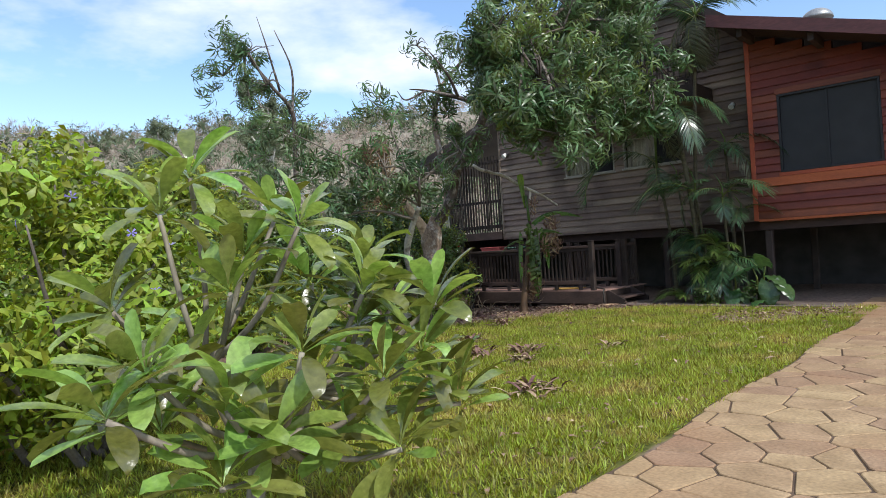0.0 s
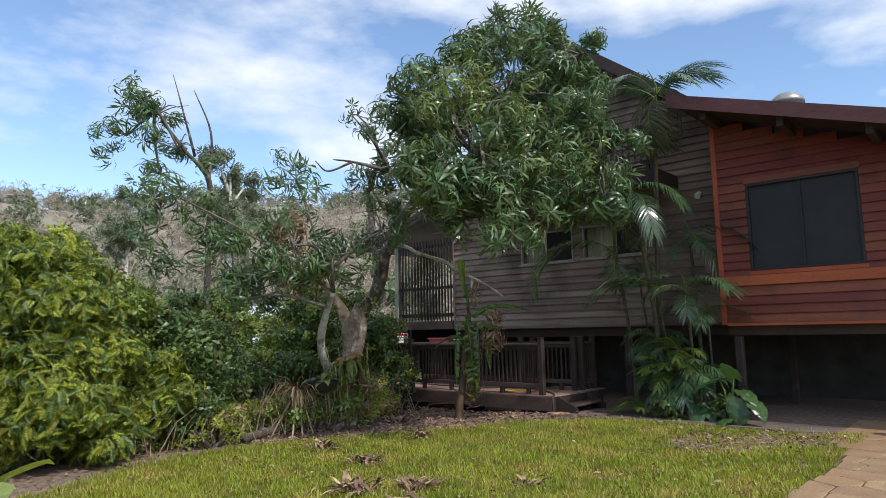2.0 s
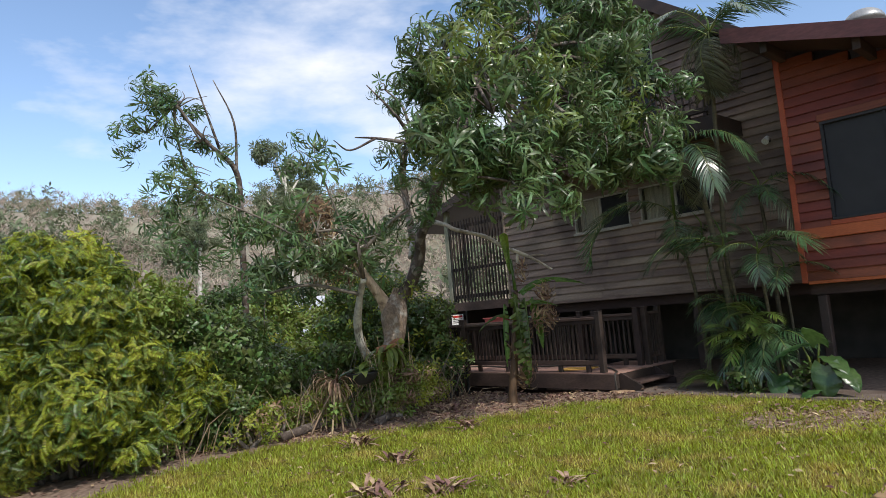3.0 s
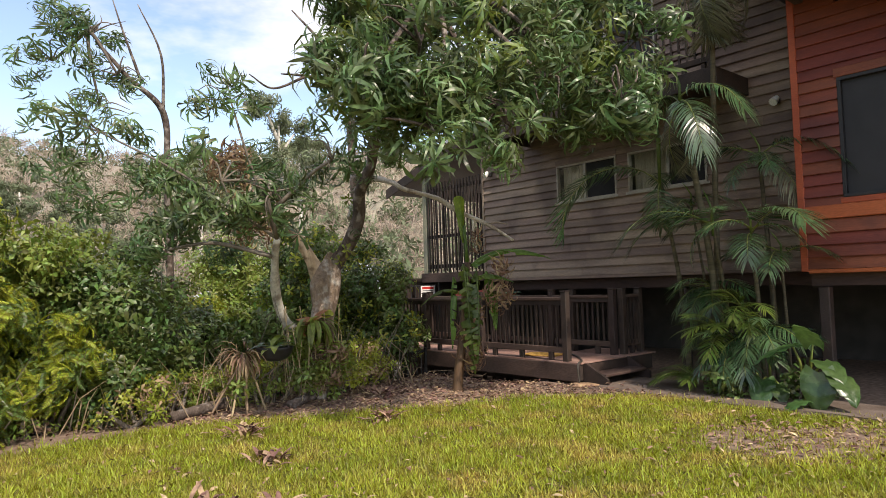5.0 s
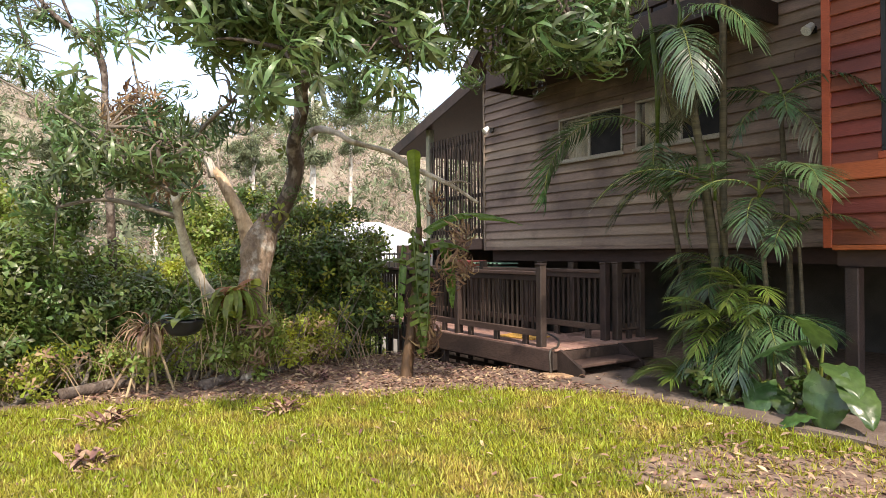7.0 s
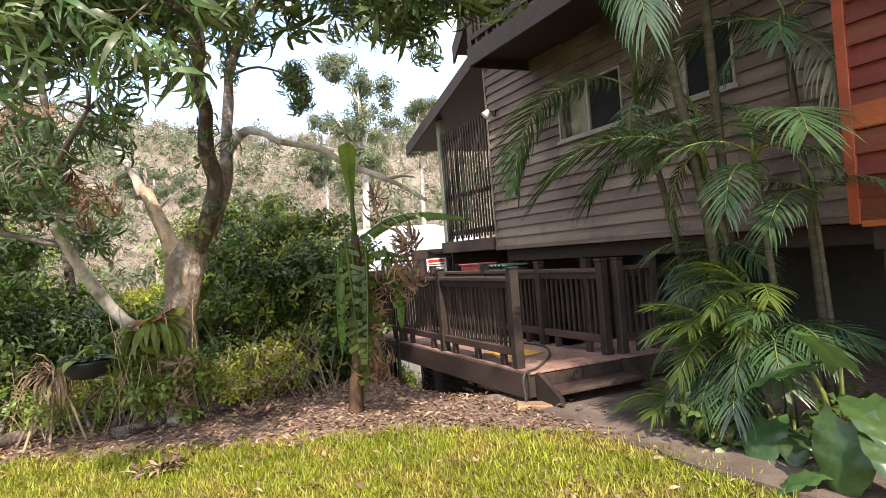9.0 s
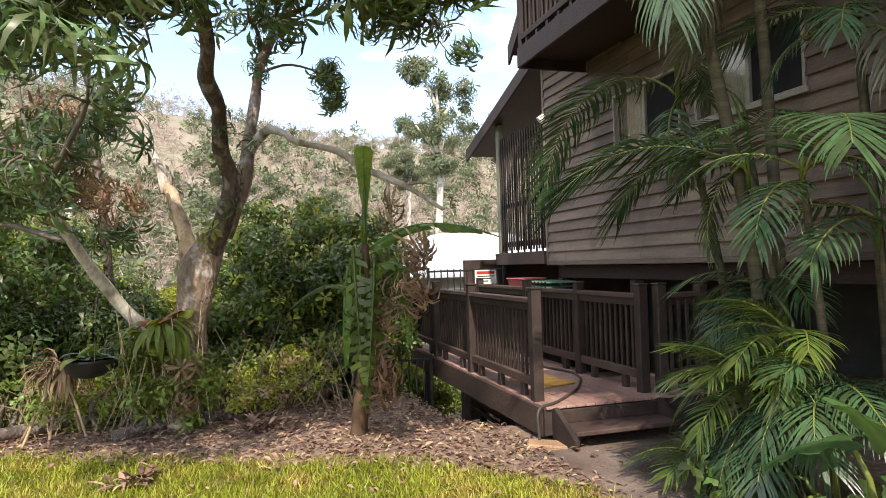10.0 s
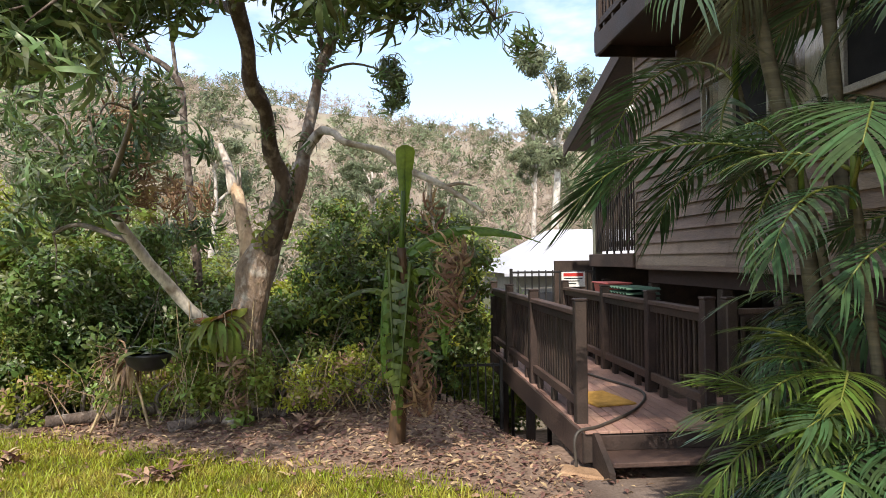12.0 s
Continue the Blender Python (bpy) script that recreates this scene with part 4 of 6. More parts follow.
# jerry can at the foot of the post
jc = thing("jerry_can", (-1.35, 12.2, 0.0), "orange-red plastic fuel can beside the house post", "fuel can")
part("body", Geo().box((-1.53, 12.05, 0.012), (-1.2, 12.27, 0.3), 0.04).box((-1.5, 12.07, 0.29), (-1.3, 12.25, 0.34), 0.02), M_ORANGE, jc)
part("handle", Geo().tube([(-1.48, 12.16, 0.33), (-1.46, 12.16, 0.39), (-1.34, 12.16, 0.39), (-1.31, 12.16, 0.33)], 0.016, 8), M_ORANGE, jc)
part("spout", Geo().tube([(-1.24, 12.16, 0.29), (-1.22, 12.16, 0.36)], [0.025, 0.02], 8), M_INK, jc, "black cap")

# ---- mango trees ----
MANGO = [whorl(11, 0.21, 0.036, 0.75, 0.0, 0.45, 2, s, 0.14) for s in (1, 2, 3)]


def leafy(parent, blobs, density, template, size, material, label="", **kw):
    for i, t in enumerate(template):
        ob = under(new("crown", foliage("crown", blobs, density / len(template), t, size, material, **kw)), parent)
        tagged(ob, label)


def twigs(parent, starts, blobs, per, r0, material, seed):
    """Thin branches from a limb's end into each clump of leaves."""
    r = random.Random(seed)
    for (sx, sy, sz, sr), b in zip(starts, blobs):
        g = Geo()
        c = Vector(b[:3])
        limb(g, [(sx, sy, sz, sr), ((sx + c.x) / 2 + r.uniform(-.15, .15), (sy + c.y) / 2 + r.uniform(-.15, .15), (sz + c.z) / 2 + 0.12, sr * 0.75), (c.x, c.y, c.z, sr * 0.5)], 6, 0.1, 4)
        for _ in range(per):
            d = Vector((r.gauss(0, 1), r.gauss(0, 1), r.gauss(0.1, 0.8))).normalized()
            e = c + Vector((d.x * b[3], d.y * b[4], d.z * b[5])) * r.uniform(0.7, 1.0)
            m = c.lerp(e, 0.5) + Vector((r.uniform(-.1, .1), r.uniform(-.1, .1), r.uniform(0, .15)))
            limb(g, [(c.x, c.y, c.z, sr * 0.45), (*m, sr * 0.3), (*e, 0.004)], 5, 0.0, 3)
        part("branch", g, material, parent, smooth=True)


mango = thing("mango_tree", (-8.4, 8.84, 0.0), "storm-broken mango tree with drooping dark leaves beside the lawn", "tree")
g = Geo()
limb(g, [(-8.40, 8.82, -0.35, 0.30), (-8.40, 8.84, 0.05, 0.22), (-8.40, 8.9, 0.5, 0.17), (-8.40, 8.98, 1.05, 0.165), (-8.42, 9.1, 1.6, 0.165), (-8.4, 9.22, 1.9, 0.12)], 14, 0.45, 8)
part("trunk", g, M_BARK, mango, "grey blotched trunk", smooth=True)
g = Geo()
limb(g, [(-8.40, 9.15, 1.7, 0.12), (-8.2, 9.33, 2.1, 0.095), (-8.07, 9.39, 2.42, 0.08), (-7.9, 9.3, 2.72, 0.078), (-7.62, 9.31, 3.04, 0.07), (-7.42, 9.22, 3.25, 0.074), (-7.2, 9.24, 3.5, 0.07), (-6.95, 9.18, 3.85, 0.07), (-6.75, 9.2, 4.1, 0.065), (-6.3, 9.3, 4.8, 0.05)], 10, 0.3, 7)
limb(g, [(-6.95, 9.2, 3.85, 0.07), (-6.9, 9.4, 4.3, 0.06), (-6.4, 9.9, 5.2, 0.04)], 8, 0.2, 6)
part("limb", g, M_BARKDARK, mango, "dark curved upper stem", smooth=True)
g = Geo()
limb(g, [(-8.35, 9.3, 1.9, 0.09), (-8.3, 9.5, 2.4, 0.075), (-8.55, 9.62, 3.2, 0.06), (-8.75, 9.75, 3.9, 0.055), (-8.85, 10.1, 4.6, 0.04), (-8.5, 10.5, 5.2, 0.025)], 9, 0.25, 7)
part("limb", g, M_BARK, mango, smooth=True)
g = Geo()
limb(g, [(-8.32, 9.42, 2.4, 0.055), (-8.38, 9.55, 2.72, 0.05), (-8.36, 9.68, 2.92, 0.048), (-8.22, 9.78, 2.97, 0.04), (-8.0, 9.92, 2.9, 0.036), (-7.86, 10.02, 2.79, 0.036), (-7.6, 10.38, 2.66, 0.032), (-7.42, 10.6, 2.47, 0.03), (-7.18, 10.95, 2.27, 0.027), (-6.98, 11.24, 2.04, 0.016)], 9, 0.5, 4)
limb(g, [(-7.3, 10.8, 2.36, 0.025), (-7.35, 10.82, 2.1, 0.02), (-7.3, 10.86, 1.85, 0.008)], 6, 0.1, 4)
limb(g, [(-7.2, 10.92, 2.28, 0.02), (-7.1, 11.05, 2.3, 0.015), (-7.0, 11.15, 2.27, 0.006)], 6, 0.1, 4)
part("limb", g, M_BARKPALE, mango, "pale broken limb hanging out sideways", smooth=True)
g = Geo()
limb(g, [(-8.42, 9.02, 1.5, 0.11), (-8.6, 8.92, 1.9, 0.085), (-8.85, 8.8, 2.3, 0.07), (-9.0, 8.72, 2.5, 0.055)], 10, 0.4, 6)
part("stub", g, M_SPLINTER, mango, "torn stub with orange heartwood", smooth=True)
g = Geo()
limb(g, [(-8.95, 8.74, 2.4, 0.055), (-9.15, 8.6, 2.75, 0.05), (-9.35, 8.47, 3.02, 0.03)], 8, 0.3, 5)
for i in range(7):
    a = i * 0.9
    g.tube([(-8.98 + 0.06 * math.cos(a), 8.72 + 0.06 * math.sin(a), 2.4), (-9.05 + 0.08 * math.cos(a), 8.68 + 0.08 * math.sin(a), 2.6 + 0.09 * (i % 3))], [0.025, 0.004], 5)
part("stub", g, M_BARKPALE, mango, "bleached splintered top", smooth=True)
g = Geo()
limb(g, [(-8.42, 8.92, 0.72, 0.1), (-8.5, 8.62, 0.92, 0.075), (-8.42, 8.42, 1.12, 0.062), (-8.2, 8.22, 1.45, 0.058), (-7.9, 8.08, 1.75, 0.05), (-7.62, 7.97, 2.05, 0.04)], 10, 0.3, 7)
part("limb", g, M_BARKPALE, mango, "pale leaning lower limb", smooth=True)
g = Geo()
limb(g, [(-7.0, 9.2, 3.72, 0.045), (-7.4, 8.9, 3.95, 0.04), (-7.8, 8.5, 4.1, 0.02), (-7.9, 8.2, 4.1, 0.008)], 7, 0.2, 6)
limb(g, [(-7.4, 8.9, 3.95, 0.03), (-7.3, 8.5, 4.3, 0.02), (-7.4, 8.1, 4.7, 0.008)], 6, 0.2, 5)
limb(g, [(-7.8, 8.5, 4.1, 0.02), (-7.9, 8.1, 3.9, 0.014), (-7.7, 7.7, 3.95, 0.006)], 6, 0.2, 5)
part("limb", g, M_BARKDARK, mango, smooth=True)

CANOPY = [(-5.35, 8.35, 3.75, 0.8, 0.95, 0.85), (-5.0, 8.15, 2.85, 0.5, 0.75, 0.6), (-5.3, 10.25, 3.75, 0.8, 0.8, 0.7), (-4.85, 10.65, 3.45, 0.55, 0.6, 0.55),
          (-5.5, 9.35, 4.75, 0.9, 1.1, 0.6), (-5.9, 9.9, 5.5, 0.95, 1.0, 0.6), (-6.6, 9.6, 5.2, 0.7, 0.9, 0.5), (-5.0, 9.6, 4.0, 0.5, 0.5, 0.45), (-6.4, 8.7, 4.1, 0.6, 0.6, 0.6),
          (-5.6, 10.5, 6.05, 0.5, 0.6, 0.4), (-5.35, 7.7, 3.2, 0.5, 0.5, 0.5), (-4.8, 8.9, 2.95, 0.32, 0.35, 0.4), (-4.65, 9.3, 3.4, 0.35, 0.4, 0.35), (-4.5, 10.3, 3.3, 0.35, 0.4, 0.4), (-6.0, 8.2, 4.6, 0.6, 0.6, 0.5), (-4.9, 10.4, 4.6, 0.5, 0.6, 0.5), (-5.2, 10.9, 5.1, 0.5, 0.5, 0.5), (-4.6, 10.9, 4.1, 0.4, 0.5, 0.4), (-5.9, 10.4, 6.3, 0.6, 0.6, 0.4), (-5.1, 10.9, 5.8, 0.4, 0.5, 0.4)]
leafy(mango, clumps(CANOPY, 12, 0.4, 2), 14, MANGO, 1.0, M_MANGO, "hanging clusters of long dark leaves", up=0.3)
# outer shell moved sunwards, its paler leaves paint the crown's lit side
leafy(mango, [(b[0] + 0.15, b[1] - 0.15, b[2] + 0.1, b[3], b[4], b[5]) for b in clumps((CANOPY[2], CANOPY[3], CANOPY[0], CANOPY[4]), 8, 0.5, 3)], 4, MANGO, 0.95, M_MANGOLIT, "younger leaves coloured paler for the sunlit side", shell=0.9)
twigs(mango, [(-6.3, 9.3, 4.8, 0.04)] * len(CANOPY), CANOPY, 5, 0.04, M_BARKDARK, 4)
SIDE = [(-9.3, 9.95, 5.55, 0.4, 0.4, 0.55), (-8.3, 10.3, 4.95, 0.8, 0.7, 0.5), (-8.87, 10.5, 3.75, 0.25, 0.3, 0.25), (-7.4, 7.8, 2.55, 0.5, 0.5, 0.45), (-7.0, 8.35, 2.9, 0.5, 0.5, 0.5),
        (-8.0, 7.6, 3.7, 0.45, 0.5, 0.45), (-7.8, 7.4, 2.7, 0.6, 0.6, 0.6), (-8.5, 7.0, 1.95, 0.5, 0.45, 0.5), (-8.5, 9.6, 4.2, 0.45, 0.5, 0.4), (-7.5, 9.4, 4.9, 0.6, 0.7, 0.5), (-8.9, 6.4, 3.35, 0.55, 0.65, 0.38)]
MORE = [(-9.3, 7.2, 3.0, 0.6, 0.6, 0.5), (-8.7, 7.9, 3.1, 0.5, 0.5, 0.5), (-9.3, 8.1, 2.2, 0.5, 0.5, 0.5), (-8.9, 7.0, 2.4, 0.5, 0.5, 0.5), (-9.5, 6.4, 2.9, 0.6, 0.6, 0.5), (-8.4, 8.2, 2.65, 0.35, 0.4, 0.35), (-9.4, 6.9, 3.8, 0.4, 0.4, 0.3)]
HANG = [(-7.8, 11.5, 4.0, 0.32, 0.42, 0.34), (-8.25, 11.15, 4.35, 0.4, 0.45, 0.3), (-7.35, 11.5, 4.3, 0.35, 0.4, 0.3)]
leafy(mango, clumps(HANG, 8, 0.45, 15), 13, MANGO, 0.9, M_MANGO, "bunches hanging from the far twigs", up=-0.2)
twigs(mango, [(-6.4, 9.9, 5.2, 0.025)] * 3, HANG, 5, 0.02, M_TWIG, 16)
leafy(mango, clumps(MORE, 8, 0.4, 9), 9, MANGO, 0.95, M_MANGO, up=0.2)
leafy(mango, clumps(SIDE, 9, 0.42, 4), 10, MANGO, 0.95, M_MANGO, up=0.25)
twigs(mango, [(-8.85, 10.1, 4.6, 0.03), (-8.5, 10.5, 5.2, 0.03), (-8.7, 9.7, 3.7, 0.02), (-7.62, 7.97, 2.05, 0.03), (-7.6, 7.95, 2.4, 0.03), (-7.62, 7.97, 2.05, 0.02), (-7.6, 7.9, 2.5, 0.03), (-7.8, 8.0, 1.85, 0.03), (-8.75, 9.75, 3.9, 0.03), (-6.75, 9.2, 4.1, 0.04), (-7.62, 7.97, 2.05, 0.022)], SIDE, 5, 0.03, M_TWIG, 5)
leafy(mango, [(-8.87, 10.45, 3.75, 0.2, 0.22, 0.18), (-8.86, 10.5, 3.5, 0.16, 0.16, 0.2)], 60, MANGO, 0.7, M_MANGO, up=0.1)
# dried leaves hanging from torn twigs
leafy(mango, [(-8.2, 8.0, 2.35, 0.35, 0.35, 0.35), (-9.0, 8.2, 2.3, 0.3, 0.35, 0.3), (-8.3, 7.7, 2.9, 0.4, 0.4, 0.4), (-7.3, 10.85, 2.05, 0.12, 0.12, 0.2)], 16, MANGO, 0.75, M_DRYLEAF, "dead brown leaves", up=-0.8)

tall = thing("gum_tree", (-10.9, 7.6, -0.4), "slender half-bare tree with one dark leafy top", "tree")
g = Geo()
limb(g, [(-10.9, 7.9, -0.7, 0.08), (-10.8, 7.8, 1.5, 0.06), (-10.6, 7.7, 3.2, 0.05), (-10.5, 7.62, 4.1, 0.045), (-10.35, 7.1, 4.5, 0.03), (-10.4, 6.7, 4.95, 0.02)], 9, 0.25, 6)
limb(g, [(-10.5, 7.62, 4.1, 0.03), (-10.35, 7.55, 4.9, 0.018), (-10.4, 7.25, 5.6, 0.008)], 6, 0.2, 5)
limb(g, [(-10.4, 7.3, 4.45, 0.025), (-10.3, 7.0, 5.2, 0.014), (-10.35, 6.85, 5.75, 0.005)], 6, 0.2, 5)
part("trunk", g, M_BARKDARK, tall, smooth=True)
TOP = [(-10.4, 6.6, 5.0, 0.5, 0.6, 0.5), (-10.5, 6.2, 4.6, 0.4, 0.45, 0.4), (-10.3, 6.95, 4.5, 0.35, 0.4, 0.3), (-10.6, 6.8, 4.1, 0.45, 0.45, 0.22)]
leafy(tall, clumps(TOP, 9, 0.5, 6), 9, MANGO, 0.85, M_MANGO, up=0.3)
twigs(tall, [(-10.4, 6.6, 5.1, 0.03)] * 4, TOP, 6, 0.02, M_TWIG, 8)

# ---- shrubs and hedges ----
SPRIG = [whorl(7, 0.11, 0.045, 0.3, 0.35, 0.4, 1, s, 0.12, 0.8) for s in (11, 12)]


def feather_spray(L, n, seed):
    """A flat compound leaf along +y that bows down: two rows of narrow pinnae."""
    r, v, f = np.random.default_rng(seed), [], []
    for i in range(n):
        t = (i + 0.6) / n
        ln = L * 0.27 * math.sin(math.pi * (0.15 + 0.8 * t)) ** 0.7
        for q in (-1, 1):
            a = 0.5 + r.uniform(-0.15, 0.15)
            z = -0.35 * L * t * t
            k = len(v)
            e = (q * ln * math.cos(a), L * t + ln * math.sin(a), z - 0.12 * ln + r.uniform(-.01, .01))
            v += [(0, L * t - 0.006, z), (q * ln * 0.55, L * t + ln * 0.22, z + 0.01), e, (0, L * t + 0.006, z)]
            f += [(k, k + 1, k + 3), (k + 1, k + 2, k + 3)]
    return np.array(v), np.array(f)


FEATHER = [feather_spray(0.17, 11, q) for q in (13, 14, 15)]


def shrub(name, label, blobs, density, template, size, material, stems=6, seed=1, extra=(), low=None, k=10, cs=0.5, up=0.35):
    c = blobs[0]
    z0 = float(height(c[0], c[1]))
    t = thing(name, (c[0], c[1], z0), label, "shrub")
    r = random.Random(seed)
    g = Geo()
    for i in range(stems):
        b = blobs[i % len(blobs)]
        e = Vector((b[0] + r.uniform(-.7, .7) * b[3], b[1] + r.uniform(-.7, .7) * b[4], b[2] + r.uniform(-.2, .6) * b[5]))
        s = Vector((c[0] + r.uniform(-.25, .25), c[1] + r.uniform(-.25, .25), z0 - 0.15))
        limb(g, [(*s, 0.035), (*(s.lerp(e, 0.5) + Vector((r.uniform(-.2, .2), r.uniform(-.2, .2), 0.1))), 0.022), (*e, 0.006)], 6, 0.2, 4)
    part("stem", g, M_TWIG, t, smooth=True)
    bl = clumps(blobs, k, cs, seed)
    leafy(t, bl, density * 0.62, template, size, material, low=z0 + 0.02 if low is None else low, up=up)
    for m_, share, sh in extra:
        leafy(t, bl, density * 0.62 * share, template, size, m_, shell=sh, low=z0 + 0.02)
    return t


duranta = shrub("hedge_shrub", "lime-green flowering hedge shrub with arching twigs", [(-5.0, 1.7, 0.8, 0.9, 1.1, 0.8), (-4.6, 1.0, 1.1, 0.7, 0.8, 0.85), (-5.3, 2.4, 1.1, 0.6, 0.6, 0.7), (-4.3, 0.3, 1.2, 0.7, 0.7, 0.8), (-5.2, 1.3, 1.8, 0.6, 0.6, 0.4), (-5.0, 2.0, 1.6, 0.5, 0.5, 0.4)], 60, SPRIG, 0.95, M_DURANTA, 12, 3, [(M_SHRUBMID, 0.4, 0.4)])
fl = many("flower", *whorl(5, 0.022, 0.02, 0.1, 0.2, 0.1, 1, 5), turns(rng.normal(size=(9, 3)) + [0.8, 0, 0.5]), np.stack([rng.uniform(-4.3, -3.8, 9), rng.uniform(0.0, 2.0, 9), rng.uniform(0.5, 1.7, 9)], 1), mat("violet_petal", (0.2, 0.17, 0.5), (0.3, 0.26, 0.6), 5, 0.6, 0.0))
tagged(under(new("flower", fl), duranta), "small violet flowers", kind="stuff")

# darker leaves set deeper inside paint the shaded gaps between the sprays
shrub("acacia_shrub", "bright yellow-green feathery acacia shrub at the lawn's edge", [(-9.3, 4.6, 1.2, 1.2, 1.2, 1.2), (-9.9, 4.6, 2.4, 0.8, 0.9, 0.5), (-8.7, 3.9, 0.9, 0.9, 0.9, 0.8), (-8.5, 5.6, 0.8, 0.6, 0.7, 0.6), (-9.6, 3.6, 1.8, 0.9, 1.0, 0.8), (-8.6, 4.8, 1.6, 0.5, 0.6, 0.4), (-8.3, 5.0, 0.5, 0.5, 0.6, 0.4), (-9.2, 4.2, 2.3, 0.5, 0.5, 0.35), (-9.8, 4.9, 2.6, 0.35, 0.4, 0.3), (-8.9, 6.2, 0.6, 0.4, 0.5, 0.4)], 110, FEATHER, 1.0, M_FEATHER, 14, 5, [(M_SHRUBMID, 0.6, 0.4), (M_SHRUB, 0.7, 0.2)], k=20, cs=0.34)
shrub("acacia_shrub", "bright yellow-green feathery acacia shrub at the lawn's edge", [(-9.4, 2.6, 1.2, 1.1, 1.1, 1.2), (-9.0, 1.6, 1.0, 1.0, 1.0, 1.0), (-8.6, 2.5, 0.7, 0.7, 0.7, 0.6)], 110, FEATHER, 1.0, M_FEATHER, 8, 6, [(M_SHRUBMID, 0.3, 0.4)], k=18, cs=0.38, up=1.0)
SHRUBS = [(-14.5, 5.0, 4.3, M_SHRUBMID, "mid-green"), (-14.0, 3.0, 4.4, M_SHRUBYEL, "yellow-green"), (-15.6, 7.0, 4.0, M_SHRUBMID, "mid-green"), (-13.0, 0.8, 4.2, M_SHRUBMID, "mid-green"), (-9.7, 5.7, 2.5, M_SHRUBMID, "mid-green"), (-9.3, 6.6, 2.0, M_SHRUB, "dark green"), (-10.4, 6.1, 2.6, M_SHRUBMID, "mid-green"), (-9.9, 7.1, 2.1, M_SHRUB, "dark green"), (-10.8, 7.6, 2.6, M_SHRUB, "dark green"), (-10.6, 8.7, 1.7, M_SHRUBMID, "mid-green"), (-10.2, 9.5, 1.6, M_SHRUB, "dark green"),
          (-11.8, 5.0, 3.0, M_SHRUBMID, "mid-green"), (-12.2, 6.6, 2.4, M_SHRUB, "dark green"), (-12.0, 8.2, 1.9, M_SHRUBYEL, "yellow-green"), (-12.3, 9.6, 1.8, M_SHRUBMID, "mid-green"), (-11.9, 3.4, 3.2, M_SHRUBMID, "mid-green"),
          (-11.8, 1.8, 3.0, M_SHRUBYEL, "yellow-green"), (-11.2, 0.3, 2.8, M_SHRUBMID, "mid-green"), (-13.8, 10.9, 2.0, M_SHRUBYEL, "yellow-green"), (-13.9, 12.4, 1.5, M_SHRUBMID, "mid-green"), (-12.9, 12.3, 1.3, M_SHRUBMID, "mid-green"), (-13.2, 9.8, 3.3, M_SHRUBMID, "mid-green"), (-13.1, 11.0, 3.2, M_SHRUBMID, "mid-green"), (-11.4, 7.0, 2.9, M_SHRUBMID, "mid-green"), (-14.5, 7.5, 2.2, M_SHRUBMID, "mid-green"), (-14.2, 5.0, 2.8, M_SHRUBYEL, "yellow-green"), (-14.8, 9.2, 1.9, M_SHRUBYEL, "yellow-green")]
for i, (x, y, h, m_, word) in enumerate(SHRUBS):
    z0 = float(height(x, y))
    r = random.Random(i + 40)
    wide = max(0.85, h * 0.4)
    bl = [(x, y, z0 + h * 0.42, wide, wide, h * 0.45), (x + r.uniform(-.4, .4), y + r.uniform(-.5, .5), z0 + h * 0.8, 0.55, 0.6, h * 0.2), (x + r.uniform(0, .5), y + r.uniform(-.7, .7), z0 + h * 0.3, 0.6, 0.6, h * 0.3)]
    shrub("shrub", word + " leafy shrub in the thicket behind the lawn", bl, 52, SPRIG, 1.1, m_, 7, i)
# rounded shrub behind the banana plant; yellow-green outermost leaves paint the sun on it
shrub("shrub", "dense dark shrub behind the banana plant, sunlight painted as yellow-green outer leaves", [(-10.5, 10.5, 0.7, 1.0, 1.0, 1.1), (-10.3, 10.3, 1.55, 0.8, 0.85, 0.65), (-10.0, 11.2, 0.5, 0.6, 0.6, 0.8), (-10.3, 11.2, 1.4, 0.6, 0.6, 0.6), (-10.7, 10.0, 2.1, 0.6, 0.6, 0.5), (-10.8, 10.8, 2.2, 0.6, 0.6, 0.4), (-10.1, 9.7, 1.3, 0.6, 0.6, 0.6), (-9.7, 10.6, 0.3, 0.5, 0.5, 0.5)], 60, SPRIG, 1.0, M_SHRUB, 10, 77, [(M_SHRUBYEL, 0.16, 0.92)])
# low tangle of twigs and undergrowth along the lawn's back edge
UNDER = [(-8.6, 6.6), (-8.9, 7.3), (-9.2, 8.1), (-9.3, 9.3), (-9.2, 10.0), (-9.0, 5.9), (-8.9, 9.7), (-8.7, 8.3)]
for i, (x, y) in enumerate(UNDER):
    r = random.Random(i + 90)
    h = r.uniform(0.5, 0.85)
    z0 = float(height(x, y))
    shrub("undergrowth", "low tangled undergrowth of twigs and small leaves", [(x, y, z0 + h * 0.5, 0.5, 0.55, h * 0.55)], 55, SPRIG, 0.7, M_SHRUBMID if i % 2 else M_SHRUBYEL, 9, i + 200, [(M_DRYLEAF, 0.25, 0.4)])
g = Geo()
r = random.Random(21)
for i in range(130):
    x, y = r.uniform(-10.2, -8.5), r.uniform(4.8, 10.8)
    z = float(height(x, y))
    e = (x + r.uniform(-.5, .5), y + r.uniform(-.6, .6), z + r.uniform(0.2, 1.1))
    g.tube([(x, y, z - 0.03), ((x + e[0]) / 2 + r.uniform(-.08, .08), (y + e[1]) / 2, (z + e[2]) / 2 + 0.08), e], [0.009, 0.007, 0.002], 4)
lone("dead_twigs", g, M_TWIG, "bare grey twigs standing in the undergrowth", "twigs", kind="stuff")
g = Geo()
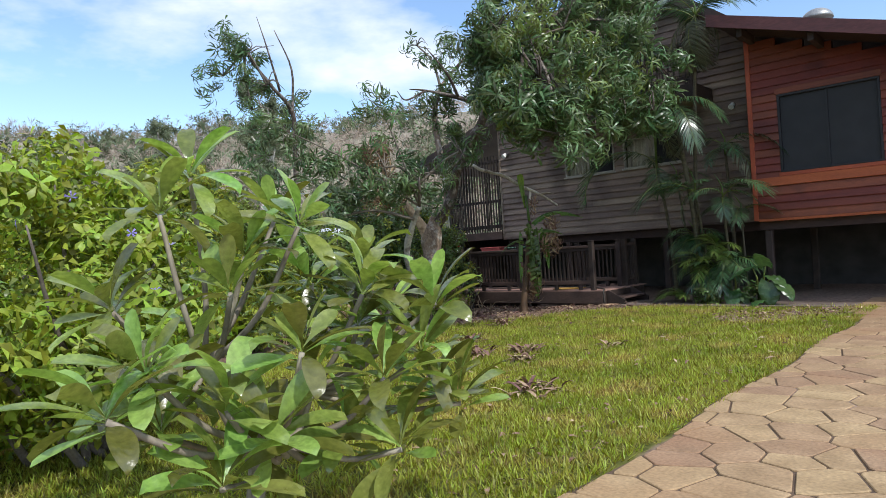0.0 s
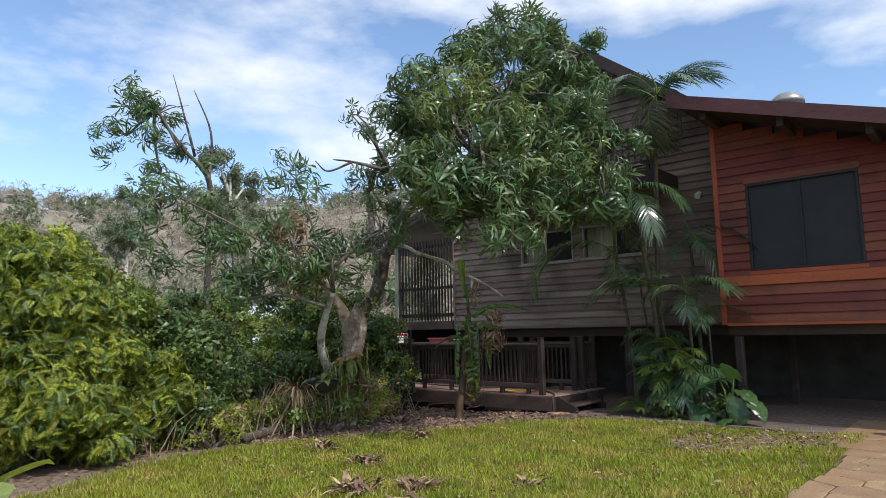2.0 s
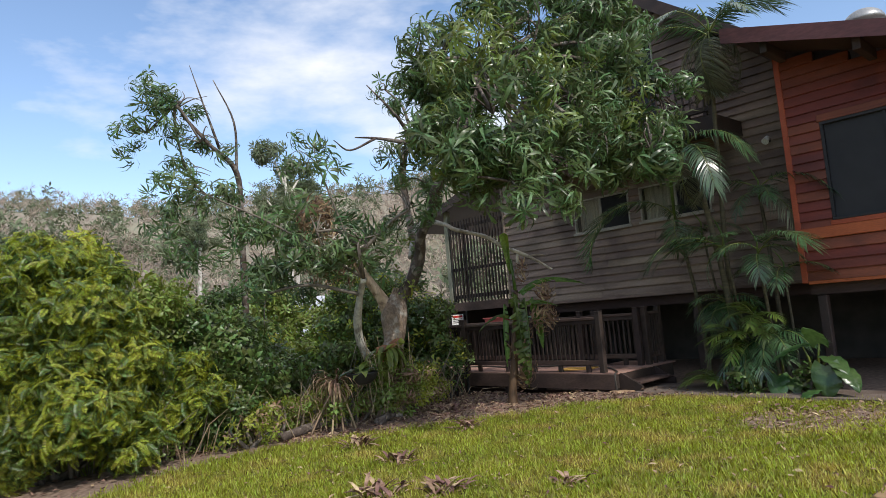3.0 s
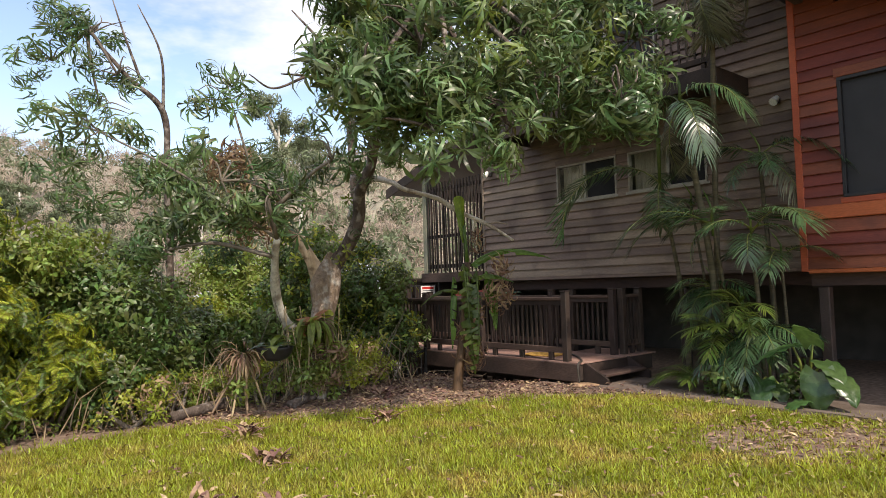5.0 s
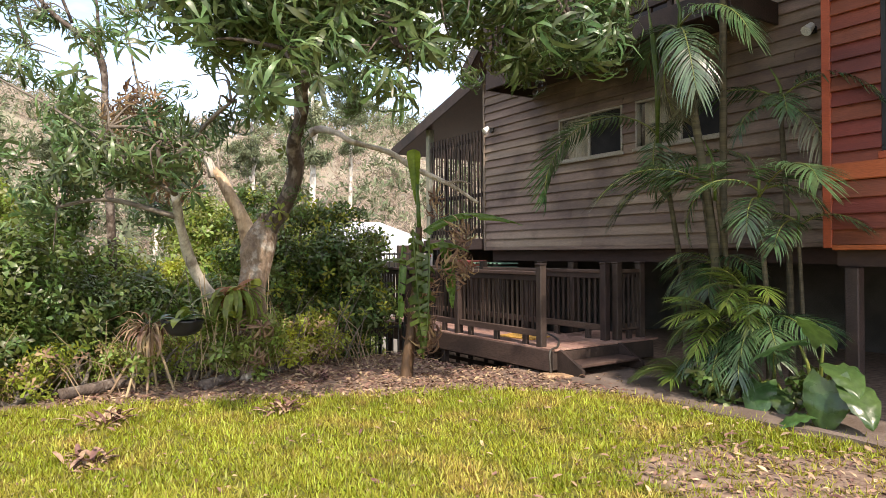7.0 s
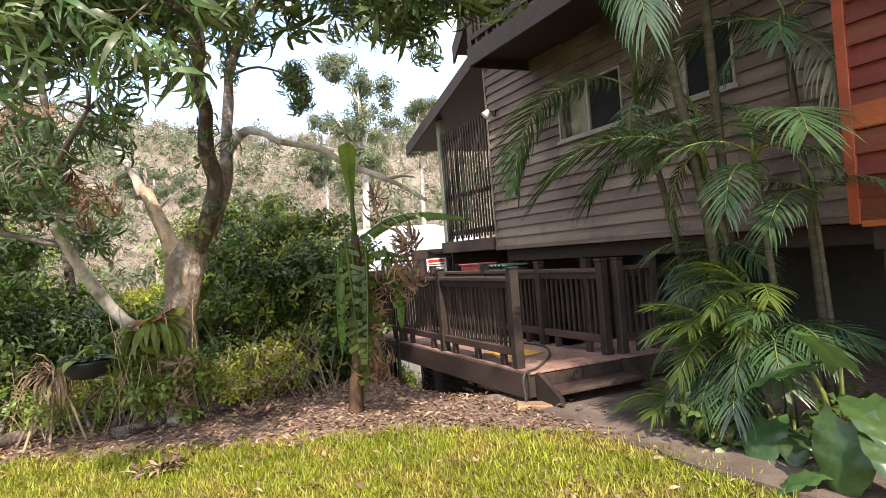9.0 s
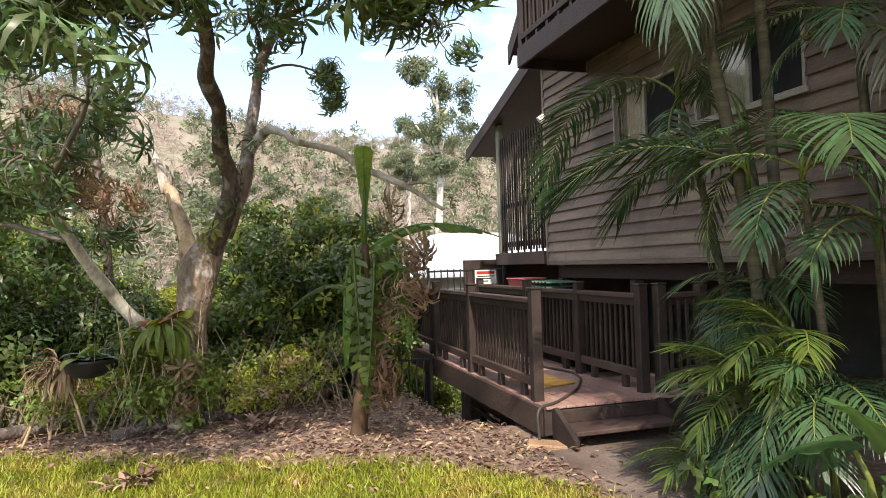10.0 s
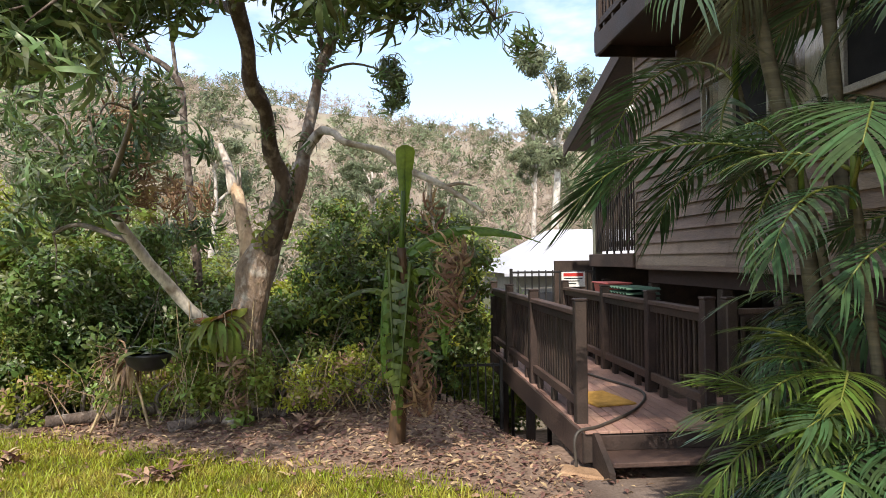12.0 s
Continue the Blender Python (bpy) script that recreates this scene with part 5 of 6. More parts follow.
for i in range(170):
    x, y = r.uniform(-9.6, -8.3), r.uniform(5.2, 10.8)
    z = float(height(x, y))
    e = (x + r.uniform(-.35, .35), y + r.uniform(-.5, .5), z + r.uniform(0.1, 0.8))
    g.tube([(x, y, z - 0.03), ((x + e[0]) / 2, (y + e[1]) / 2 + r.uniform(-.1, .1), (z + e[2]) / 2 + 0.1), e], [0.007, 0.006, 0.002], 4)
lone("dry_stalks", g, M_STRAW, "straw-coloured dry stalks tangled in the undergrowth", "stalks", kind="stuff")
g = Geo()
for a, b in (((-8.35, 7.0, 0.06), (-8.9, 8.6, 0.1)), ((-8.0, 8.3, 0.05), (-8.6, 9.5, 0.02))):
    limb(g, [(*a, 0.06), ((a[0] + b[0]) / 2, (a[1] + b[1]) / 2, 0.09, 0.065), (*b, 0.05)], 8, 0.3, 4)
lone("fallen_log", g, M_BARKDARK, "dark fallen log at the lawn's edge", "log", smooth=True)

leafy(mango, clumps([(-8.28, 8.95, 0.35, 0.22, 0.25, 0.35), (-8.25, 9.2, 2.05, 0.15, 0.2, 0.25), (-8.15, 9.35, 2.5, 0.12, 0.15, 0.25), (-8.5, 9.0, 1.2, 0.15, 0.15, 0.3)], 6, 0.5, 12), 26, SPRIG, 1.0, M_SHRUBMID, "climbing leaves on the trunk")
leafy(mango, clumps([(-8.2, 8.8, 0.5, 0.22, 0.3, 0.5), (-8.1, 8.65, 0.3, 0.25, 0.3, 0.3), (-8.15, 9.05, 0.4, 0.2, 0.25, 0.4), (-8.3, 8.6, 0.75, 0.2, 0.25, 0.2)], 9, 0.45, 13), 55, SPRIG, 0.9, M_SHRUBMID, "tangle of creepers round the trunk's foot")
leafy(mango, clumps([(-8.12, 8.85, 0.45, 0.2, 0.3, 0.45)], 8, 0.45, 14), 26, MANGO, 0.8, M_DRYLEAF, "dead leaves caught in the creepers", up=-0.8)
leafy(mango, [(-8.1, 9.38, 2.3, 0.12, 0.12, 0.3), (-7.75, 9.3, 2.9, 0.1, 0.1, 0.15), (-8.35, 9.55, 2.9, 0.12, 0.12, 0.2), (-8.7, 9.7, 3.7, 0.15, 0.15, 0.2)], 22, MANGO, 0.7, M_MANGO, "fresh shoots along the stems")
# staghorn fern on the trunk
fern = thing("staghorn_fern", (-8.2, 8.72, 0.95), "staghorn fern with a rusty shield growing on the trunk", "fern")
hv, hf = leaf_shape(0.2, 0.19, 0.55, -0.5, 0.0, 5, 0.9, 0.6)
for i in range(16):
    r = random.Random(i + 30)
    m = pose(-8.2 + r.uniform(-.05, .07), 8.72 + r.uniform(-.1, .1), 1.02 + r.uniform(-.1, .1), 0, 0, r.uniform(170, 370)) @ pose(0, 0, 0, r.uniform(-60, 70), r.uniform(-40, 40), 0)
    under(new("shield", Geo().add(hv.tolist(), hf.tolist()).mesh("shield", M_FERNBALL if i % 3 else M_SHRUBYEL, True)), fern, m)
sv, sf = leaf_shape(0.36, 0.075, 0.9, 0.3, 0.02, 4, 0.8)
n = 34
d = np.stack([rng.uniform(-0.1, 1, n), rng.uniform(-1, 1, n), rng.uniform(-0.2, 0.9, n)], 1)
fr = np.stack([np.array(Matrix.Rotation(math.atan2(-a[0], a[1]), 3, "Z") @ Matrix.Rotation(rng.uniform(-0.7, 0.5), 3, "X")) for a in d])
part("frond", many("frond", sv, sf, fr * rng.uniform(0.6, 1.1, n)[:, None, None], np.array([-8.2, 8.72, 0.98]) + d * 0.13, M_SHRUBMID), M_SHRUBMID, fern, "drooping strap fronds")
g = Geo()
r = random.Random(8)
for i in range(26):
    y = 8.72 + r.uniform(-.4, .4)
    x = -8.25 + r.uniform(-.15, .2)
    g.tube([(x, y, 0.95 + r.uniform(-.2, .3)), (x + r.uniform(0, .1), y + r.uniform(-.1, .1), 0.5), (x + r.uniform(-.05, .15), y + r.uniform(-.2, .2), 0.08)], [0.006, 0.005, 0.002], 4)
part("dead_frond", g, M_STRAW, fern, "dry hanging stalks")

# dead plant propped on its stilt-like roots
dead = thing("dead_screw_pine", (-8.27, 7.84, 0.0), "withered plant with pale dead stalks trailing to the ground", "dead plant")
for a, b in ((-0.15, -0.55), (0.3, -0.1), (0.12, 0.32), (-0.3, 0.15), (0.35, -0.4)):
    part("dead_stalk", limb(Geo(), [(-8.27, 7.84, 0.62, 0.013), (-8.27 + a * 0.34, 7.84 + b * 0.3, 0.4 + 0.1 * a, 0.014), (-8.27 + a * 0.75, 7.84 + b * 0.72, -0.03, 0.013)], 7, 0.1, 5), M_STRAW, dead, smooth=True)
dv, df = leaf_shape(0.3, 0.03, 0.8, 0.3, 0.02, 2, 0.8)
n = 70
dd = rng.normal(size=(n, 3)) * [1, 1, 0.6] + [0, 0, 0.1]
fr = np.stack([np.array(Matrix.Rotation(math.atan2(-a[0], a[1]), 3, "Z") @ Matrix.Rotation(rng.uniform(-1.0, 1.0), 3, "X")) for a in dd])
part("dead_leaves", many("dead_leaves", dv, df, fr, np.array([-8.27, 7.84, 0.68]) + dd * 0.05, M_DRYLEAF), M_DRYLEAF, dead, "tuft of dead straw leaves")
leafy(dead, [(-8.1, 7.7, 0.3, 0.15, 0.15, 0.1)], 30, SPRIG, 1.2, M_SHRUBMID)

# bowl-shaped basket hung on wires from the pale limb
bk = thing("hanging_basket", (-8.02, 8.12, 0.6), "dark bowl-shaped hanging basket with broad green leaves", "plant basket")
g = Geo()
bowl = [(0.05, 0.0), (0.13, 0.02), (0.19, 0.07), (0.22, 0.15), (0.225, 0.17), (0.205, 0.17), (0.17, 0.1), (0.1, 0.06), (0.02, 0.055)]
g.tube([(-8.02, 8.12, 0.6 + z) for q, z in bowl], [q for q, z in bowl], 20, 0.12)
part("bowl", g, M_BLACKMETAL, bk, "dark fibre bowl", smooth=True)
for q in range(3):
    c, d = math.cos(q * 2.1 + 0.4), math.sin(q * 2.1 + 0.4)
    part("wire", Geo().tube([(-8.02 + 0.21 * c, 8.12 + 0.21 * d, 0.77), (-8.1, 8.17, 1.3), (-8.16, 8.2, 1.5)], 0.003, 5), M_TWIG, bk)
bv_, bf_ = leaf_shape(0.27, 0.1, 0.5, 0.3, 0.02, 4, 0.9)
for q in range(16):
    r = random.Random(q + 70)
    o = under(new("leaf", Geo().add(bv_.tolist(), bf_.tolist()).mesh("leaf", M_SHRUBMID if q % 3 else M_EAR, True)), bk, pose(-8.02 + r.uniform(-.12, .12), 8.12 + r.uniform(-.12, .12), 0.77, 0, 0, q * 137.5) @ pose(0, 0, 0, r.uniform(5, 60), 0, 0))

# ---- banana plant ----
ban = thing("banana_plant", (-7.4, 10.5, 0.0), "wind-torn banana plant with one upright rolled leaf", "banana plant")
g = Geo()
limb(g, [(-7.42, 10.48, -0.1, 0.11), (-7.41, 10.5, 0.12, 0.075), (-7.36, 10.53, 0.6, 0.055), (-7.28, 10.56, 1.2, 0.045), (-7.2, 10.55, 1.75, 0.04)], 12, 0.3, 6)
part("stem", g, M_BANANASTEM, ban, "red-brown sheathed stem", smooth=True)


def banana_leaf(L, W, droop, tear, seed, fold=0.5, paddle=False, material=None):
    """A long leaf along +y, split into ribbons that hang from its midrib."""
    r = random.Random(seed)
    v, f = [], []
    n = int(L / 0.035)

    def mid(t):
        return Vector((0, L * (t - 0.25 * droop * t * t), -droop * L * t * t * 0.8))
    for sgn in (-1, 1):
        hang, size, lag = fold, 1.0, 0.25
        for i in range(n):
            t0, t1 = i / n, (i + 1) / n
            if i % 2 == 0 and r.random() < tear:
                hang = fold + r.uniform(-0.6, 0.9)
                size, lag = r.uniform(0.6, 1.08), r.uniform(-0.1, 0.55)
                t0 += r.uniform(0.3, 0.8) / n
            k = len(v)
            for t in (t0, t1):
                w = W / 2 * math.sin(math.pi * min(1, 0.06 + 0.94 * t) ** 0.75) ** 0.6 if t < 0.995 else 0.01
                if paddle:
                    w = W / 2 * (0.12 + 0.88 * t ** 0.8) * math.sqrt(max(0.03, 1 - max(0, (t - 0.86) / 0.14) ** 2))
                p = mid(t)
                for s in (0, 0.5, 1):
                    q = w * s * size
                    v.append((p.x + sgn * q * math.cos(hang * s), p.y + lag * q, p.z - q * math.sin(hang * s)))
            f += [(k, k + 1, k + 4, k + 3), (k + 1, k + 2, k + 5, k + 4)]
    g = Geo().add(v, f)
    g.tube([mid(i / 12) for i in range(13)], [0.014 * (1 - i / 13) + 0.003 for i in range(13)], 6)
    return g.mesh("leaf", material or M_BANANA, True)


for L, W, dr, tear, fold, at, rx, ry, rz in ((1.15, 0.24, 0.8, 0.6, 1.0, (-7.18, 10.6, 1.7), 42, 0, -25), (1.5, 0.36, 0.08, 1.0, 0.7, (-7.16, 10.44, 1.72), -84, 4, -118), (1.25, 0.32, 0.12, 1.0, 0.8, (-7.1, 10.62, 1.62), -80, -6, -85), (1.1, 0.2, 0.12, 0.9, 1.2, (-7.16, 10.5, 1.66), -84, 0, -105), (0.85, 0.22, 0.25, 0.8, 0.9, (-7.1, 10.8, 1.62), -70, 0, -20),
                                             (1.05, 0.2, 0.15, 0.8, 1.1, (-7.3, 10.62, 1.6), -80, 0, 20), (1.0, 0.18, 0.15, 0.8, 1.1, (-7.34, 10.42, 1.55), -80, 0, 160), (0.75, 0.2, 0.3, 0.8, 0.9, (-7.08, 10.88, 1.52), -72, 0, -30), (0.55, 0.15, 0.9, 0.5, 0.8, (-7.27, 10.42, 1.35), 25, 0, 165), (0.6, 0.16, 0.7, 0.5, 0.8, (-7.2, 10.6, 1.5), 30, 0, -60)):
    under(new("leaf", banana_leaf(L, W, dr, tear, int(L * 100 + rz), fold)), ban, pose(*at, rx, ry, rz))
part("leaf_stalk", Geo().tube([(-7.2, 10.55, 1.7), (-7.23, 10.56, 2.0), (-7.26, 10.57, 2.25)], [0.03, 0.022, 0.018], 8), M_BANANA, ban, smooth=True)
under(new("leaf", banana_leaf(0.66, 0.21, 0.02, 0.0, 5, 0.35, True, M_BANANAYOUNG)), ban, pose(-7.3, 10.58, 2.02, 86, 0, 80))
leafy(ban, [(-7.0, 10.95, 1.45, 0.15, 0.2, 0.45), (-7.3, 10.7, 0.7, 0.15, 0.2, 0.5)], 26, MANGO, 0.9, M_DRYLEAF, "dead brown hanging leaves", up=-1.0)

# ---- palms ----


def frond_meshes(L, droop, n, leaf, seed, material, hang=0.35, wide=0.014):
    """Separate pointed leaflets down both sides of an arching stalk along +y, and the stalk."""
    r = np.random.default_rng(seed)
    v, f = [], []

    def mid(t):
        return np.array((0.04 * L * (math.sin(t * 2.2 + seed) - math.sin(seed)), L * math.sin(droop * t) / droop, -L * (1 - math.cos(droop * t)) / droop))
    for i in range(n):
        for s in (-1, 1):
            t = 0.16 + 0.84 * (i + 0.5 + r.uniform(-0.3, 0.3)) / n
            p, q = mid(t), mid(t + 0.02)
            d = (q - p) / np.linalg.norm(q - p)
            ln = leaf * (0.5 + 0.5 * math.sin(math.pi * min(1, t * 0.85 + 0.12))) * r.uniform(0.8, 1.12)
            fw = 0.35 + 0.75 * t * t + r.uniform(-.12, .12)
            out = np.array((s * math.cos(fw), 0, 0)) + d * math.sin(fw) + np.array((0, 0, 0.28 * (1 - t) + r.uniform(-.08, .08)))
            out /= np.linalg.norm(out)
            flat = d - out * d.dot(out) + np.array((0, 0, r.uniform(-0.35, 0.1)))
            flat /= np.linalg.norm(flat)
            fall = hang * r.uniform(0.7, 1.35)
            k = len(v)
            for u, w in ((0, 0.35), (0.3, 1.0), (0.62, 0.85), (0.85, 0.5)):
                c = p + out * ln * u * (1 - 0.12 * fall * u) - np.array((0, 0, fall * ln * u * u * 0.7))
                v += [c - flat * wide * w, c + flat * wide * w]
            v.append(p + out * ln * (1 - 0.14 * fall) - np.array((0, 0, fall * ln * 0.8)))
            f += [(k, k + 1, k + 3, k + 2), (k + 2, k + 3, k + 5, k + 4), (k + 4, k + 5, k + 7, k + 6), (k + 6, k + 7, k + 8)]
    me = bpy.data.meshes.new("frond")
    me.from_pydata([tuple(x) for x in v], [], f)
    me.shade_smooth()
    me.materials.append(material)
    st = Geo().tube([mid(i / 14) for i in range(15)], [0.009 * (1 - i / 15) + 0.002 for i in range(15)], 6).mesh("stalk", M_RACHIS, True)
    return me, st


FROND = {k: frond_meshes(*a) for k, a in {"big": (1.45, 1.75, 44, 0.45, 1, M_PALM, 0.75, 0.012), "arch": (2.1, 2.6, 52, 0.42, 2, M_PALM, 0.8, 0.013), "low": (1.2, 1.7, 40, 0.42, 3, M_PALM, 0.7, 0.011), "young": (0.58, 1.3, 26, 0.22, 4, M_PALMYOUNG, 0.45, 0.007),
                                          "shade": (0.68, 1.4, 26, 0.27, 7, M_PALM, 0.6, 0.008), "grey": (1.0, 1.7, 36, 0.34, 5, M_PALMGREY, 0.95, 0.009), "top": (1.2, 1.6, 38, 0.36, 6, M_PALM, 0.8, 0.01)}.items()}


def palm(label, base, hub, r, fronds, spear=0.0, lean=0.0):
    t = thing("palm", base, label, "palm", "palms by the house")
    g = Geo()
    r = r * 0.8
    b, h = Vector(base), Vector(hub)
    limb(g, [(b.x, b.y, b.z - 0.2, r * 1.3), (b.x + (h.x - b.x) * 0.2, b.y + (h.y - b.y) * 0.2, b.z + (h.z - b.z) * 0.4, r), (b.x + (h.x - b.x) * 0.7, b.y + (h.y - b.y) * 0.7, b.z + (h.z - b.z) * 0.8, r * 0.85), (*h, r * 0.6)], 10, 0.12, 10)
    part("trunk", g, M_PALMTRUNK, t, "ringed slender trunk", smooth=True)
    if spear:
        g = Geo().tube([h - Vector((0, 0, 0.15)), h + Vector((0.01, 0, spear * 0.35)), h + Vector((-0.05, 0.0, spear * 0.7)), h + Vector((-0.12, 0.0, spear))], [r * 0.6, 0.008 + 0.015 * spear, 0.007 + 0.014 * spear, 0.003], 8)
        part("spear", g, M_PALMYOUNG, t, "yellow-green unopened spear", smooth=True)
    rr = random.Random(int(hub[2] * 100))
    for kind, az, el in fronds:
        me, st = FROND[kind]
        m = pose(hub[0], hub[1], hub[2] + rr.uniform(-.06, .04), 0, 0, az) @ pose(0, 0, 0, el, rr.uniform(-12, 12), 0)
        o = under(new("frond", me), t, m)
        under(new("stalk", st), o, m)
    return t


# azimuth 0 points along +y (to the house), 90 along -x, 180 back to the lawn
palm("slender palm with a yellow-green spear and one long arching frond", (-5.45, 13.1, 0), (-5.56, 12.72, 2.8), 0.042, [("arch", 102, 50), ("shade", 30, 40), ("shade", 200, -45)], 1.5)
palm("tall palm with a ragged crown above the roof edge", (-5.0, 13.1, 0), (-4.5, 12.4, 5.35), 0.048, [("top", 30, 60), ("top", -40, 62), ("top", -90, 50), ("top", -125, 40), ("top", 170, 45), ("grey", 100, -10), ("grey", 150, -40), ("grey", 200, -45), ("grey", -70, -20), ("top", 120, 50), ("grey", 60, -40), ("top", -70, 68), ("grey", 180, -65), ("grey", 230, -55), ("grey", 130, -60)], 0.5)
palm("ringed palm with hanging faded fronds against the wall", (-4.85, 12.85, 0), (-5.02, 12.4, 3.75), 0.058, [("grey", 160, -50), ("top", 225, 0), ("top", 60, 45), ("top", 255, 25), ("grey", 280, -35)], 0.6)
palm("palm with dark fronds spread along the boards", (-4.3, 13.2, 0), (-4.35, 13.1, 2.95), 0.04, [("top", 262, 35), ("shade", 215, 20), ("top", 110, 40), ("grey", 250, -5), ("shade", 160, 10)], 0.4)
palm("palm with a wide glossy frond arching over the path", (-4.75, 12.95, 0), (-4.8, 12.66, 2.12), 0.036, [("big", 146, 42), ("low", 112, 35), ("shade", 100, 30), ("shade", 215, 60), ("shade", 118, -25)], 0.5)
palm("palm with wide drooping fronds on a yellow-green cane", (-4.25, 12.7, 0), (-4.27, 12.56, 2.0), 0.034, [("low", 232, 52), ("shade", 268, 25), ("shade", 150, 38), ("shade", 200, 10)], 0.4)
palm("small yellow-green palm at the foot of the clump", (-4.72, 12.62, 0), (-4.7, 12.55, 0.75), 0.028, [("young", a, e) for a, e in ((95, 50), (128, 42), (165, 38), (205, 48), (245, 42), (20, 60), (150, 66), (190, 12), (140, 8))], 0.25)
palm("small yellow-green palm at the foot of the clump", (-4.5, 12.7, 0), (-4.45, 12.62, 1.05), 0.026, [("young", a, e) for a, e in ((105, 48), (150, 32), (195, 30), (235, 38), (170, 66), (215, 5))], 0.25)
palm("bushy palm with dense dark low fronds", (-4.3, 12.8, 0), (-4.28, 12.7, 0.75), 0.03, [("shade", a, e) for a, e in ((110, 35), (150, 20), (185, 15), (215, 28), (245, 30), (270, 40), (200, 60))], 0.3)
palm("bushy palm with dense dark low fronds", (-4.5, 12.75, 0), (-4.5, 12.62, 0.55), 0.03, [("shade", a, e) for a, e in ((120, 40), (150, 22), (180, 10), (210, 18), (240, 30), (165, 60))], 0.3)
palm("bushy palm with dense dark low fronds", (-5.0, 13.1, 0), (-5.0, 13.0, 1.3), 0.032, [("shade", a, e) for a, e in ((95, 30), (140, 10), (175, 0), (205, 15), (245, 30), (160, 45))], 0.3)
palm("low young palm beside the steps", (-5.1, 12.6, 0), (-5.08, 12.55, 0.1), 0.022, [("young", a, e) for a, e in ((95, 42), (125, 36), (155, 42), (70, 50), (200, 45))], 0.15)
for bx, by, tx, ty, tz in ((-5.2, 13.3, -5.35, 13.15, 2.5), (-4.05, 12.95, -4.05, 12.85, 1.7)):
    palm("thin young palm with few fronds in the clump", (bx, by, 0), (tx, ty, tz), 0.026, [("shade", 100, 40), ("shade", 190, 20), ("shade", 260, 40)], 0.3)

# broad-leaved plants at the foot of the palms


def heart_leaf(L, W, droop, seed):
    r = random.Random(seed)
    v, f = [], []
    n, k = 12, 5
    for i in range(n + 1):
        t = i / n
        w = W / 2 * (math.sin(math.pi * (0.16 + 0.84 * t) ** 0.85) ** 0.75 if t < 0.999 else 0.0)
        for j in range(-k, k + 1):
            s = j / k
            y = L * t - (0.22 * L * abs(s) ** 1.5 * (1 - t) ** 2)
            z = -droop * L * t * t + 0.12 * w * abs(s) - 0.05 * L * abs(s) ** 3 + 0.012 * math.sin(t * 22 + abs(s) * 3) * abs(s)
            v.append((w * s, y, z))
    m = 2 * k + 1
    for i in range(n):
        for j in range(2 * k):
            a = i * m + j
            f.append((a, a + 1, a + 1 + m, a + m))
    return Geo().add(v, f).mesh("leaf", M_EAR, True)


EARS = [heart_leaf(0.42, 0.36, 0.3, 1), heart_leaf(0.34, 0.29, 0.4, 2), heart_leaf(0.27, 0.21, 0.3, 3)]


def ear_plant(base, leaves):
    t = thing("elephant_ear", base, "elephant ear plant with broad glossy green leaves", "plant", "elephant ears")
    for k, x, y, z, el, az in leaves:
        b = Vector(base)
        e = Vector((x, y, z))
        part("leaf_stalk", Geo().tube([b - Vector((0, 0, 0.05)), b.lerp(e, 0.55) + Vector((0, 0, 0.12)), e], [0.02, 0.015, 0.009], 7), M_RACHIS, t, smooth=True)
        under(new("leaf", EARS[k]), t, pose(x, y, z, 0, 0, az) @ pose(0, 0, 0, el, 0, 0))
    return t


ear_plant((-4.15, 12.6, 0), [(0, -4.1, 12.5, 0.66, -18, 135), (2, -4.35, 12.4, 0.3, -45, 160), (1, -4.1, 12.3, 0.24, -40, 190), (2, -3.95, 12.35, 0.2, -30, 215)])
ear_plant((-3.62, 12.35, 0), [(0, -3.72, 12.22, 0.66, -10, 120), (1, -3.5, 12.2, 0.68, 62, 165), (1, -3.42, 12.25, 0.5, -12, 235)])
ear_plant((-3.42, 12.2, 0), [(0, -3.42, 12.1, 0.4, -62, 190), (2, -3.55, 12.02, 0.1, -8, 150), (1, -3.25, 12.15, 0.36, -25, 235)])
for i, (x, y) in enumerate(((-4.55, 12.35), (-3.8, 12.6))):
    shrub("bed_plant", "low dark leafy plant in the garden bed", [(x, y, 0.16, 0.28, 0.28, 0.2)], 60, SPRIG, 1.1, M_SHRUB, 4, i + 300)

# ---- frangipani in the foreground ----
fg = thing("frangipani", (-2.8, 1.7, 0.0), "young frangipani tree with whorls of long glossy leaves", "frangipani tree")
R0 = [(-2.88, 1.5, 1.68), (-2.78, 1.3, 1.5), (-2.42, 1.75, 1.42), (-2.25, 1.95, 1.1), (-2.02, 2.18, 1.04), (-2.1, 1.5, 0.92), (-2.3, 1.0, 0.9), (-2.05, 2.2, 0.62), (-1.95, 1.78, 0.78), (-2.62, 1.6, 1.3), (-2.9, 1.95, 1.48), (-2.42, 2.12, 1.22), (-2.3, 1.7, 0.75), (-2.35, 2.0, 0.95), (-2.95, 1.15, 1.1), (-2.6, 1.2, 0.8), (-2.1, 1.35, 0.62), (-2.75, 2.05, 1.15), (-2.45, 1.1, 0.65), (-2.5, 2.3, 0.8), (-1.97, 2.25, 0.58), (-1.95, 1.85, 0.48), (-2.3, 1.45, 0.52), (-2.2, 1.75, 0.5), (-2.05, 2.1, 0.82), (-2.35, 2.2, 1.0), (-2.5, 1.45, 1.15), (-2.6, 1.95, 0.9), (-2.15, 1.2, 0.75), (-2.12, 1.15, 0.5), (-2.2, 0.82, 0.8)]
FL = []
